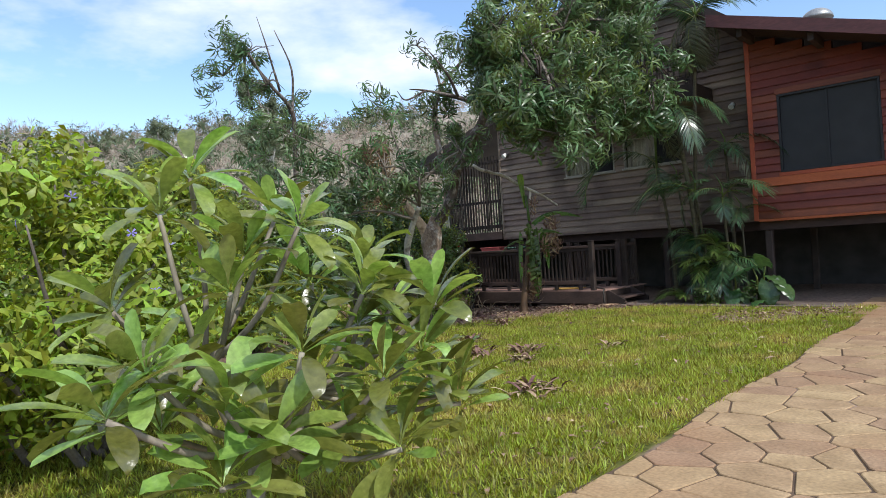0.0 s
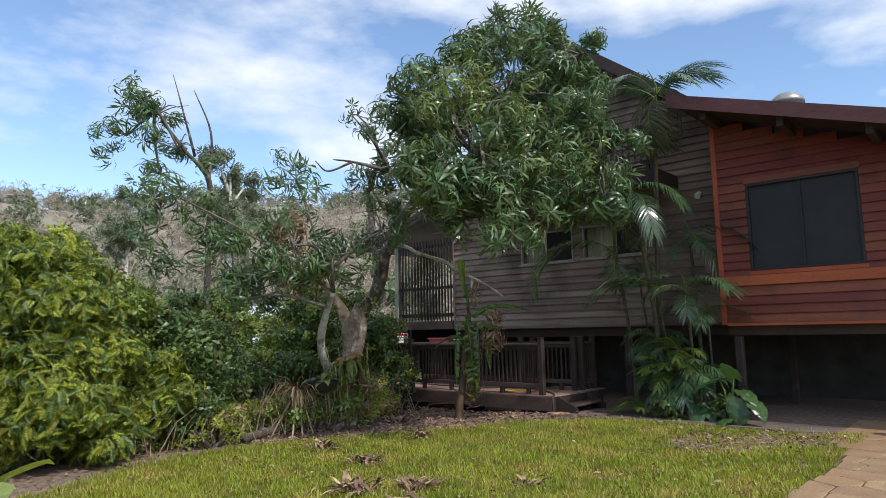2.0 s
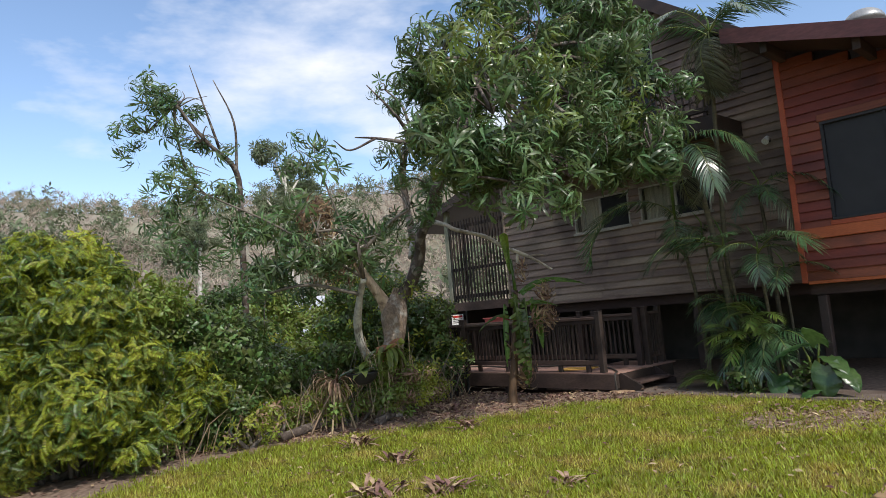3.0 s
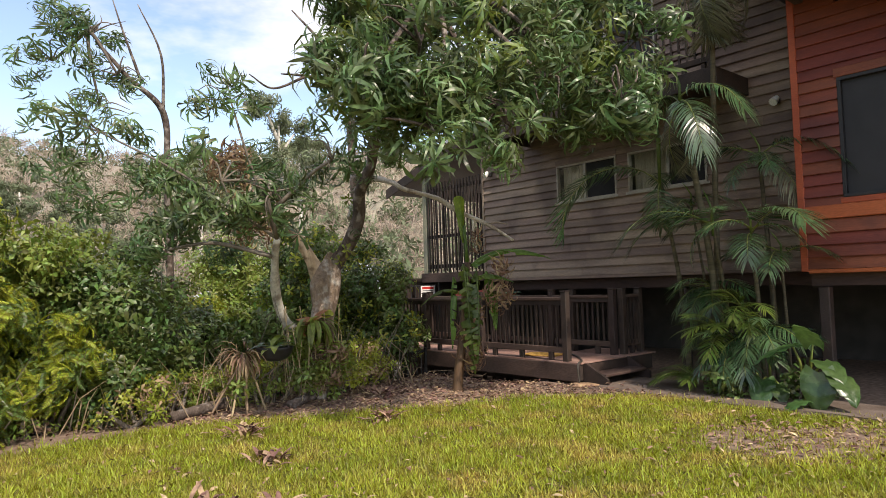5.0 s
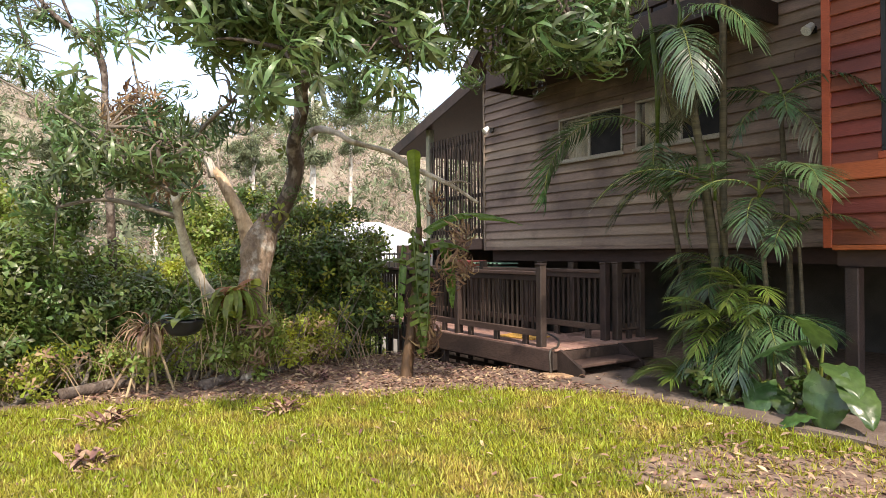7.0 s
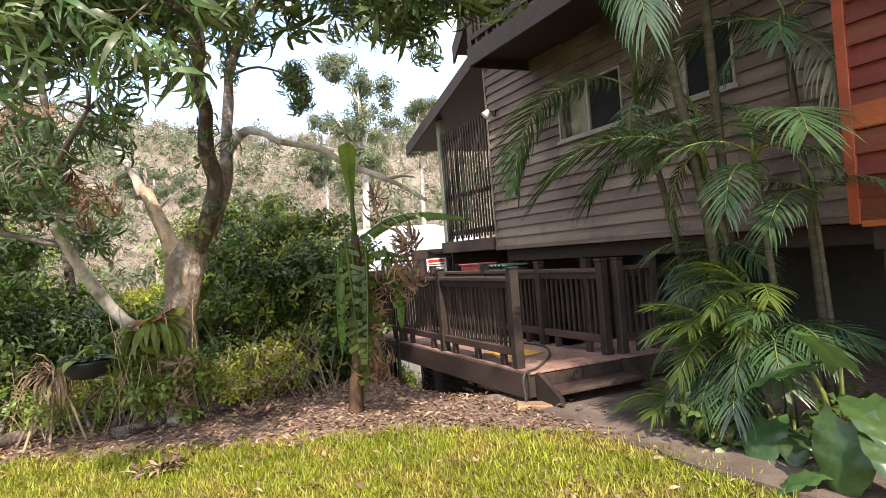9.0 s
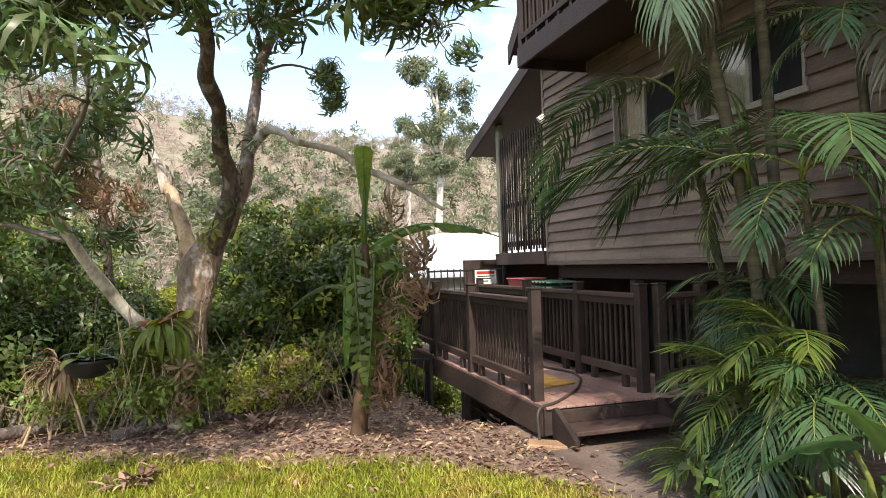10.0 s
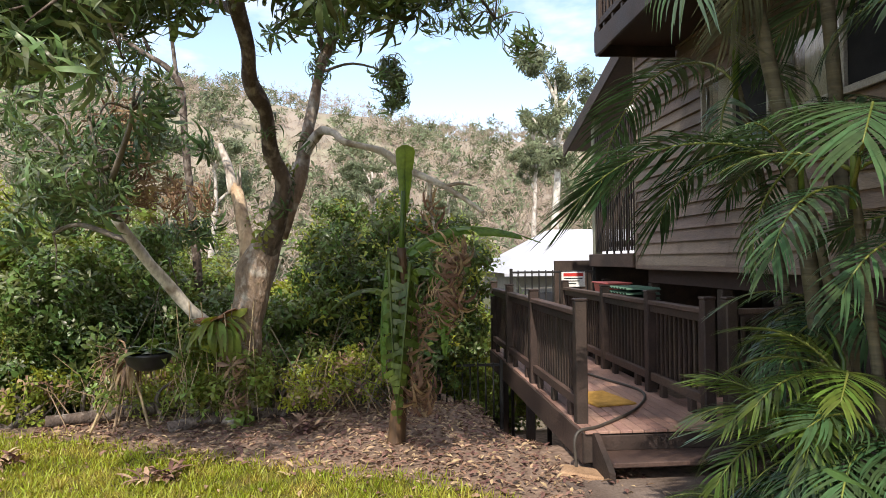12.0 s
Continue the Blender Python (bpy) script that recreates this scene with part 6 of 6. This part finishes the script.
for s, (L, W, dr) in enumerate(((0.31, 0.088, 0.25), (0.28, 0.084, 0.5), (0.23, 0.07, 0.1))):
    v, f = leaf_shape(L, W, dr, 0.25, 0.04, 9, 1.5, 0.6)
    FL.append(Geo().add(v.tolist(), f.tolist()).mesh("leaf", M_FRANGI, True))
r = random.Random(17)
g = Geo()
nodes = [Vector((-2.75, 1.72, 0.55)), Vector((-2.5, 1.6, 0.6)), Vector((-2.55, 1.85, 0.65)), Vector((-2.85, 1.5, 0.8)), Vector((-2.3, 1.5, 0.55))]
limb(g, [(-2.85, 1.7, -0.1, 0.05), (-2.8, 1.7, 0.25, 0.04), (-2.75, 1.72, 0.58, 0.028)], 10, 0.15, 5)
for q in nodes[1:]:
    limb(g, [(-2.79, 1.7, 0.3, 0.03), (*(Vector((-2.79, 1.7, 0.3)).lerp(q, 0.6) + Vector((0, 0, -0.03))), 0.025), (*q, 0.02)], 9, 0.15, 4)
part("trunk", g, M_FRANGIBARK, fg, "short grey trunk with forked limbs", smooth=True)
for p in R0:
    p = Vector(p)
    q = min(nodes, key=lambda k: (k - p).length + 0.3 * abs(k.z - p.z + 0.4))
    mid = q.lerp(p, 0.5) + Vector((r.uniform(-.05, .05), r.uniform(-.05, .05), -0.07))
    part("branch", limb(Geo(), [(*q, 0.016), (*mid, 0.013), (p.x, p.y, p.z, 0.011)], 8, 0.2, 5), M_FRANGIBARK, fg, smooth=True)
for p in R0:
    n = r.randint(13, 17)
    tilt = pose(0, 0, 0, r.uniform(-22, 22), r.uniform(-22, 22), r.uniform(0, 360))
    for i in range(n):
        el = 70 - 75 * (i / n) + r.uniform(-10, 10)
        under(new("leaf", FL[r.randrange(3)]), fg, Matrix.Translation(p) @ tilt @ pose(0, 0, 0.03 - 0.06 * i / n, 0, 0, i * 137.5 + r.uniform(-12, 12)) @ pose(0, 0, 0, el, r.uniform(-18, 18), 0))

# ---- neighbour's house, hill and far trees ----
nb_ = thing("neighbour_house", (-22.0, 16.0, -2.0), "low white-roofed house beyond the trees", "house")
part("wall", Geo().box((-25.5, 13.9, -3.2), (-19.4, 19.5, 1.3)), M_WHITEWALL, nb_)
g = Geo().add([(-19.0, 13.5, 1.25), (-19.0, 20.0, 1.25), (-26.0, 20.0, 1.25), (-26.0, 13.5, 1.25), (-22.0, 15.6, 2.55), (-22.0, 18.0, 2.55), (-23.0, 15.6, 2.55), (-23.0, 18.0, 2.55)], [(0, 1, 5, 4), (1, 2, 7, 5), (2, 3, 6, 7), (3, 0, 4, 6), (4, 5, 7, 6), (3, 2, 1, 0)])
part("roof", g, M_WHITE, nb_, "white hipped metal roof")
part("gutter", Geo().box((-18.98, 13.5, 1.16), (-18.9, 20.0, 1.26), 0.01), M_WHITE, nb_)
for y in (14.8, 16.6, 18.4):
    w = part("window", Geo().box((-19.42, y - 0.5, -0.4), (-19.37, y + 0.5, 0.7)), M_SCREEN, nb_)


def gum(x, y, h, blobs, label):
    z0 = float(height(x, y))
    t = thing("gum_tree", (x, y, z0), label, "tree")
    g = Geo()
    limb(g, [(x, y, z0 - 0.5, 0.22), (x + 0.2, y - 0.1, z0 + h * 0.4, 0.15), (x, y + 0.1, z0 + h * 0.7, 0.1), (x + 0.1, y, z0 + h * 0.95, 0.04)], 8, 0.2, 6)
    for b in blobs:
        limb(g, [(x, y, b[2] - 1.0, 0.09), (*b[:3], 0.03)], 6, 0.1, 3)
    part("trunk", g, M_BARKPALE, t, smooth=True)
    leafy(t, clumps(blobs, 8, 0.5, int(h * 10)), 10, [whorl(9, 0.28, 0.07, 0.5, 0.1, 0.6, 1, 31, 0.2)], 0.9, M_FARGREEN, up=0.0, shell=0.3)


gum(-24.3, 16.3, 10.5, [(-24.3, 15.9, 8.3, 0.8, 0.9, 0.7), (-24.3, 17.0, 7.6, 0.8, 0.8, 0.7), (-24.2, 16.6, 6.3, 0.9, 1.0, 0.7), (-24.3, 15.5, 6.6, 0.6, 0.5, 0.5), (-24.2, 16.4, 5.2, 0.8, 1.0, 0.5)], "tall sparse gum tree beyond the white roof")
for i, (x, y, h) in enumerate(((-38, 9.5, 9.0), (-40, 19, 11.5), (-42, 14, 8.5), (-36, -4, 11), (-40, -9, 12.0), (-34, 2, 9.5), (-33, -13, 11), (-37, 24, 12))):
    z0 = float(height(x, y))
    r = random.Random(i + 500)
    gum(x, y, h, [(x + r.uniform(-1.2, 1.2), y + r.uniform(-1.2, 1.2), z0 + h * r.uniform(0.7, 1.0), r.uniform(.7, 1.1), r.uniform(.7, 1.1), r.uniform(.5, .8)) for _ in range(4)], "sparse gum tree on the lower slope")


def woods(name, label, n, rmin, rmax, template, size, material, seed, per):
    """Many far crowns on the slope, each a loose bunch of leaf sprays."""
    r = np.random.default_rng(seed)
    a = r.uniform(math.radians(100), math.radians(262), n)
    d = r.uniform(rmin ** 0.7, rmax ** 0.7, n) ** (1 / 0.7)
    x, y = d * np.cos(a), 8 + d * np.sin(a)
    ok = ~((x > -27) & (y > 12)) & (x < -14.5)
    x, y = x[ok], y[ok]
    s = r.uniform(0.6, 1.3, len(x)) * size * (0.6 + 0.4 * np.clip(np.hypot(x, y) / 80, 0, 1.3))
    z = height(x, y)
    o = r.normal(size=(len(x), per, 3)) * [0.42, 0.42, 0.36]
    o[..., 2] += 0.75
    p = (np.stack([x, y, z], 1)[:, None, :] + o * s[:, None, None]).reshape(-1, 3)
    ax = o.reshape(-1, 3) - [0, 0, 0.6] + r.normal(scale=0.4, size=(len(x) * per, 3))
    lone(name, many(name, *template, turns(ax, np.repeat(s, per) * r.uniform(0.6, 1.2, len(x) * per)), p, material), material, label, "trees", kind="stuff")


BROOM = whorl(9, 0.5, 0.035, 0.1, 0.9, 0.5, 1, 51, 0.2)
TUFT = whorl(8, 0.36, 0.13, 0.3, 0.4, 0.6, 1, 52, 0.25)
woods("far_scrub", "dry grey-brown scrub covering the hillside, paled by painted haze", 6500, 20, 190, BROOM, 2.2, M_FARHAZYDRY, 61, 9)
woods("far_woods", "scattered green trees on the dry hillside", 1300, 17, 190, TUFT, 2.6, M_FARGREEN, 62, 22)
woods("near_thicket", "yellow-green thicket on the lower slope", 380, 16, 34, TUFT, 1.7, M_SHRUBYEL, 63, 26)
woods("dry_thicket", "bare dry thicket behind the garden", 260, 16, 40, BROOM, 1.9, M_FARHAZYDRY, 64, 14)

# ---- lawn, litter ----
n = 90000
px, py = rng.uniform(-8.6, -1.75, n), rng.uniform(0.0, 12.3, n)
patch = 0.5 + 0.5 * wave(px * 1.0, py * 1.0, 2.9) * wave(px, py, 7.1)
keep = rng.uniform(0, 1, n) < turf_at(px, py) * (0.55 + 0.45 * patch)
px, py = px[keep], py[keep]
bv, bf = [], []
for i in range(5):
    a = i * 1.256
    c, s = math.cos(a), math.sin(a)
    w, h, l = 0.0062, 0.03 + 0.014 * (i % 3), 0.035 + 0.02 * (i % 2)
    k = len(bv)
    bv += [(0.012 * c - w * s, 0.012 * s + w * c, -0.005), (0.012 * c + w * s, 0.012 * s - w * c, -0.005), (0.012 * c + l * c, 0.012 * s + l * s, h)]
    bf.append((k, k + 1, k + 2))
gp = np.stack([px, py, height(px, py)], 1)
up = np.stack([rng.normal(scale=0.25, size=len(px)), rng.normal(scale=0.25, size=len(px)), np.ones(len(px))], 1)
lone("lawn_grass", many("lawn_grass", bv, bf, turns(up, rng.uniform(0.6, 1.25, len(px))), gp, M_GRASS), M_GRASS, "short yellow-green lawn grass", "grass", kind="stuff")

lv, lf = leaf_shape(0.11, 0.04, 0.12, 0.45, 0.01, 2, 0.7)
lx, ly = rng.uniform(-9.4, -2.0, 42000), rng.uniform(2.0, 12.4, 42000)
dens = np.clip((lawn_edge(ly) - lx + 0.35) / 0.6, 0, 1) * (ly > 7.0) * 0.85 + 0.05 + 0.3 * np.clip(wave(lx + 1.0, ly, 1.3) * wave(lx, ly, 3.7) - 0.25, 0, 1) + 0.45 * np.exp(-((lx + 3.2) ** 2 + (ly - 10.6) ** 2) / 0.7) + 0.35 * np.exp(-((lx + 2.5) ** 2 + (ly - 11.3) ** 2) / 0.6) + 0.12 * (np.abs(lx + 1.95) < 0.12)
keep = (rng.uniform(0, 1, 42000) < dens) & ~((ly > 11.8) & (lx < -6.4)) & (lx > -9.2) & ((ly < 11.8) | (lx < -6.2) | (rng.uniform(0, 1, 42000) < 0.15))
lx, ly = lx[keep], ly[keep]
la = np.stack([rng.normal(scale=0.35, size=len(lx)), rng.normal(scale=0.35, size=len(lx)), np.ones(len(lx))], 1)
lone("leaf_litter", many("leaf_litter", lv, lf, turns(la, rng.uniform(0.3, 0.85, len(lx))), np.stack([lx, ly, height(lx, ly) + rng.uniform(0.008, 0.035, len(lx))], 1), M_LITTER), M_LITTER, "fallen brown mango leaves", "leaves", kind="stuff")
for i, (x, y, s) in enumerate(((-3.3, 4.75, 1.0), (-5.05, 6.1, 1.0), (-4.6, 6.5, 0.8), (-5.9, 7.0, 0.7), (-3.9, 7.2, 0.6), (-4.3, 6.0, 0.7), (-7.0, 7.3, 0.9), (-6.6, 8.7, 0.8), (-7.9, 9.6, 0.9))):
    n = int(55 * s)
    dd = rng.normal(size=(n, 3)) * [1, 1, 0.5] + [0, 0, 0.7]
    fr = np.stack([np.array(Matrix.Rotation(math.atan2(-a[0], a[1]), 3, "Z") @ Matrix.Rotation(rng.uniform(-0.1, 1.0), 3, "X")) for a in dd])
    p = np.stack([x + rng.normal(scale=0.11 * s, size=n), y + rng.normal(scale=0.11 * s, size=n), np.zeros(n) + 0.01], 1)
    me = many("dry_clump", *leaf_shape(0.24 * s, 0.04, 0.35, 0.4, 0.02, 3, 0.8), fr, p, M_LITTER)
    lone("dry_clump", me, M_LITTER, "clump of curled dry brown leaves on the lawn", "dead plant", "dry clumps", kind="stuff")

# ---- paving stones of the driveway ----


def clip(poly, px, py, nx, ny):
    """The part of a polygon on the near side of a line."""
    out = []
    for (ax, ay), (bx, by) in zip(poly, poly[1:] + poly[:1]):
        da, db = (ax - px) * nx + (ay - py) * ny, (bx - px) * nx + (by - py) * ny
        if da <= 0:
            out.append((ax, ay))
        if da * db < 0:
            t = da / (da - db)
            out.append((ax + (bx - ax) * t, ay + (by - ay) * t))
    return out


r = random.Random(3)
seeds = []
for _ in range(9000):
    x, y = r.uniform(-1.85, 0.9), r.uniform(1.9, 9.0)
    if len(seeds) < 300 and all(math.hypot((a - x) * 0.85, b - y) > r.uniform(0.18, 0.32) for a, b in seeds):
        seeds.append((x, y))
near = len(seeds)
for _ in range(7000):
    x, y = r.uniform(-1.85, 3.35), r.uniform(-5.9, 13.0)
    if (x > 0.85 or y < 1.95 or y > 8.95) and all(math.hypot((a - x) * 0.85, b - y) > r.uniform(0.24, 0.4) for a, b in seeds):
        seeds.append((x, y))
rest = Geo()
for k, (x, y) in enumerate(seeds):
    left = -1.8 + 0.05 * math.sin(y * 2.1) - 0.4 * float(ramp01(y, 10.2, 12.2))
    poly = [(x - 0.6, y - 0.6), (x + 0.6, y - 0.6), (x + 0.6, y + 0.6), (x - 0.6, y + 0.6)]
    for a, b in seeds:
        d = math.hypot(a - x, b - y)
        if 0 < d < 1.3:
            nx, ny = (a - x) / d, (b - y) / d
            poly = clip(poly, x + nx * (d / 2 - 0.007), y + ny * (d / 2 - 0.007), nx, ny)
    poly = clip(poly, left, y, -1, 0)
    if len(poly) < 3:
        continue
    cx, cy = sum(p[0] for p in poly) / len(poly), sum(p[1] for p in poly) / len(poly)
    soft = []
    for i, p in enumerate(poly):
        q, o = poly[i - 1], poly[(i + 1) % len(poly)]
        soft += [(p[0] * 0.93 + q[0] * 0.07, p[1] * 0.93 + q[1] * 0.07), (p[0] * 0.93 + o[0] * 0.07, p[1] * 0.93 + o[1] * 0.07)]
    n = len(soft)
    top = 0.021 + r.uniform(-.002, .002)
    inner = [(cx + (p[0] - cx) * 0.97, cy + (p[1] - cy) * 0.97) for p in soft]
    g = Geo() if k < near else rest
    g.add([(*p, 0.004) for p in soft] + [(*p, top - 0.005) for p in soft] + [(*p, top) for p in inner],
          [tuple(range(2 * n, 3 * n))] + [(i, (i + 1) % n, (i + 1) % n + n, i + n) for i in range(n)] + [(i + n, (i + 1) % n + n, (i + 1) % n + 2 * n, i + 2 * n) for i in range(n)])
    if k < near:
        part("paving_stone", g, M_STONE, driveway)
tagged(part("paving_stones", rest, M_STONE, driveway), kind="stuff")
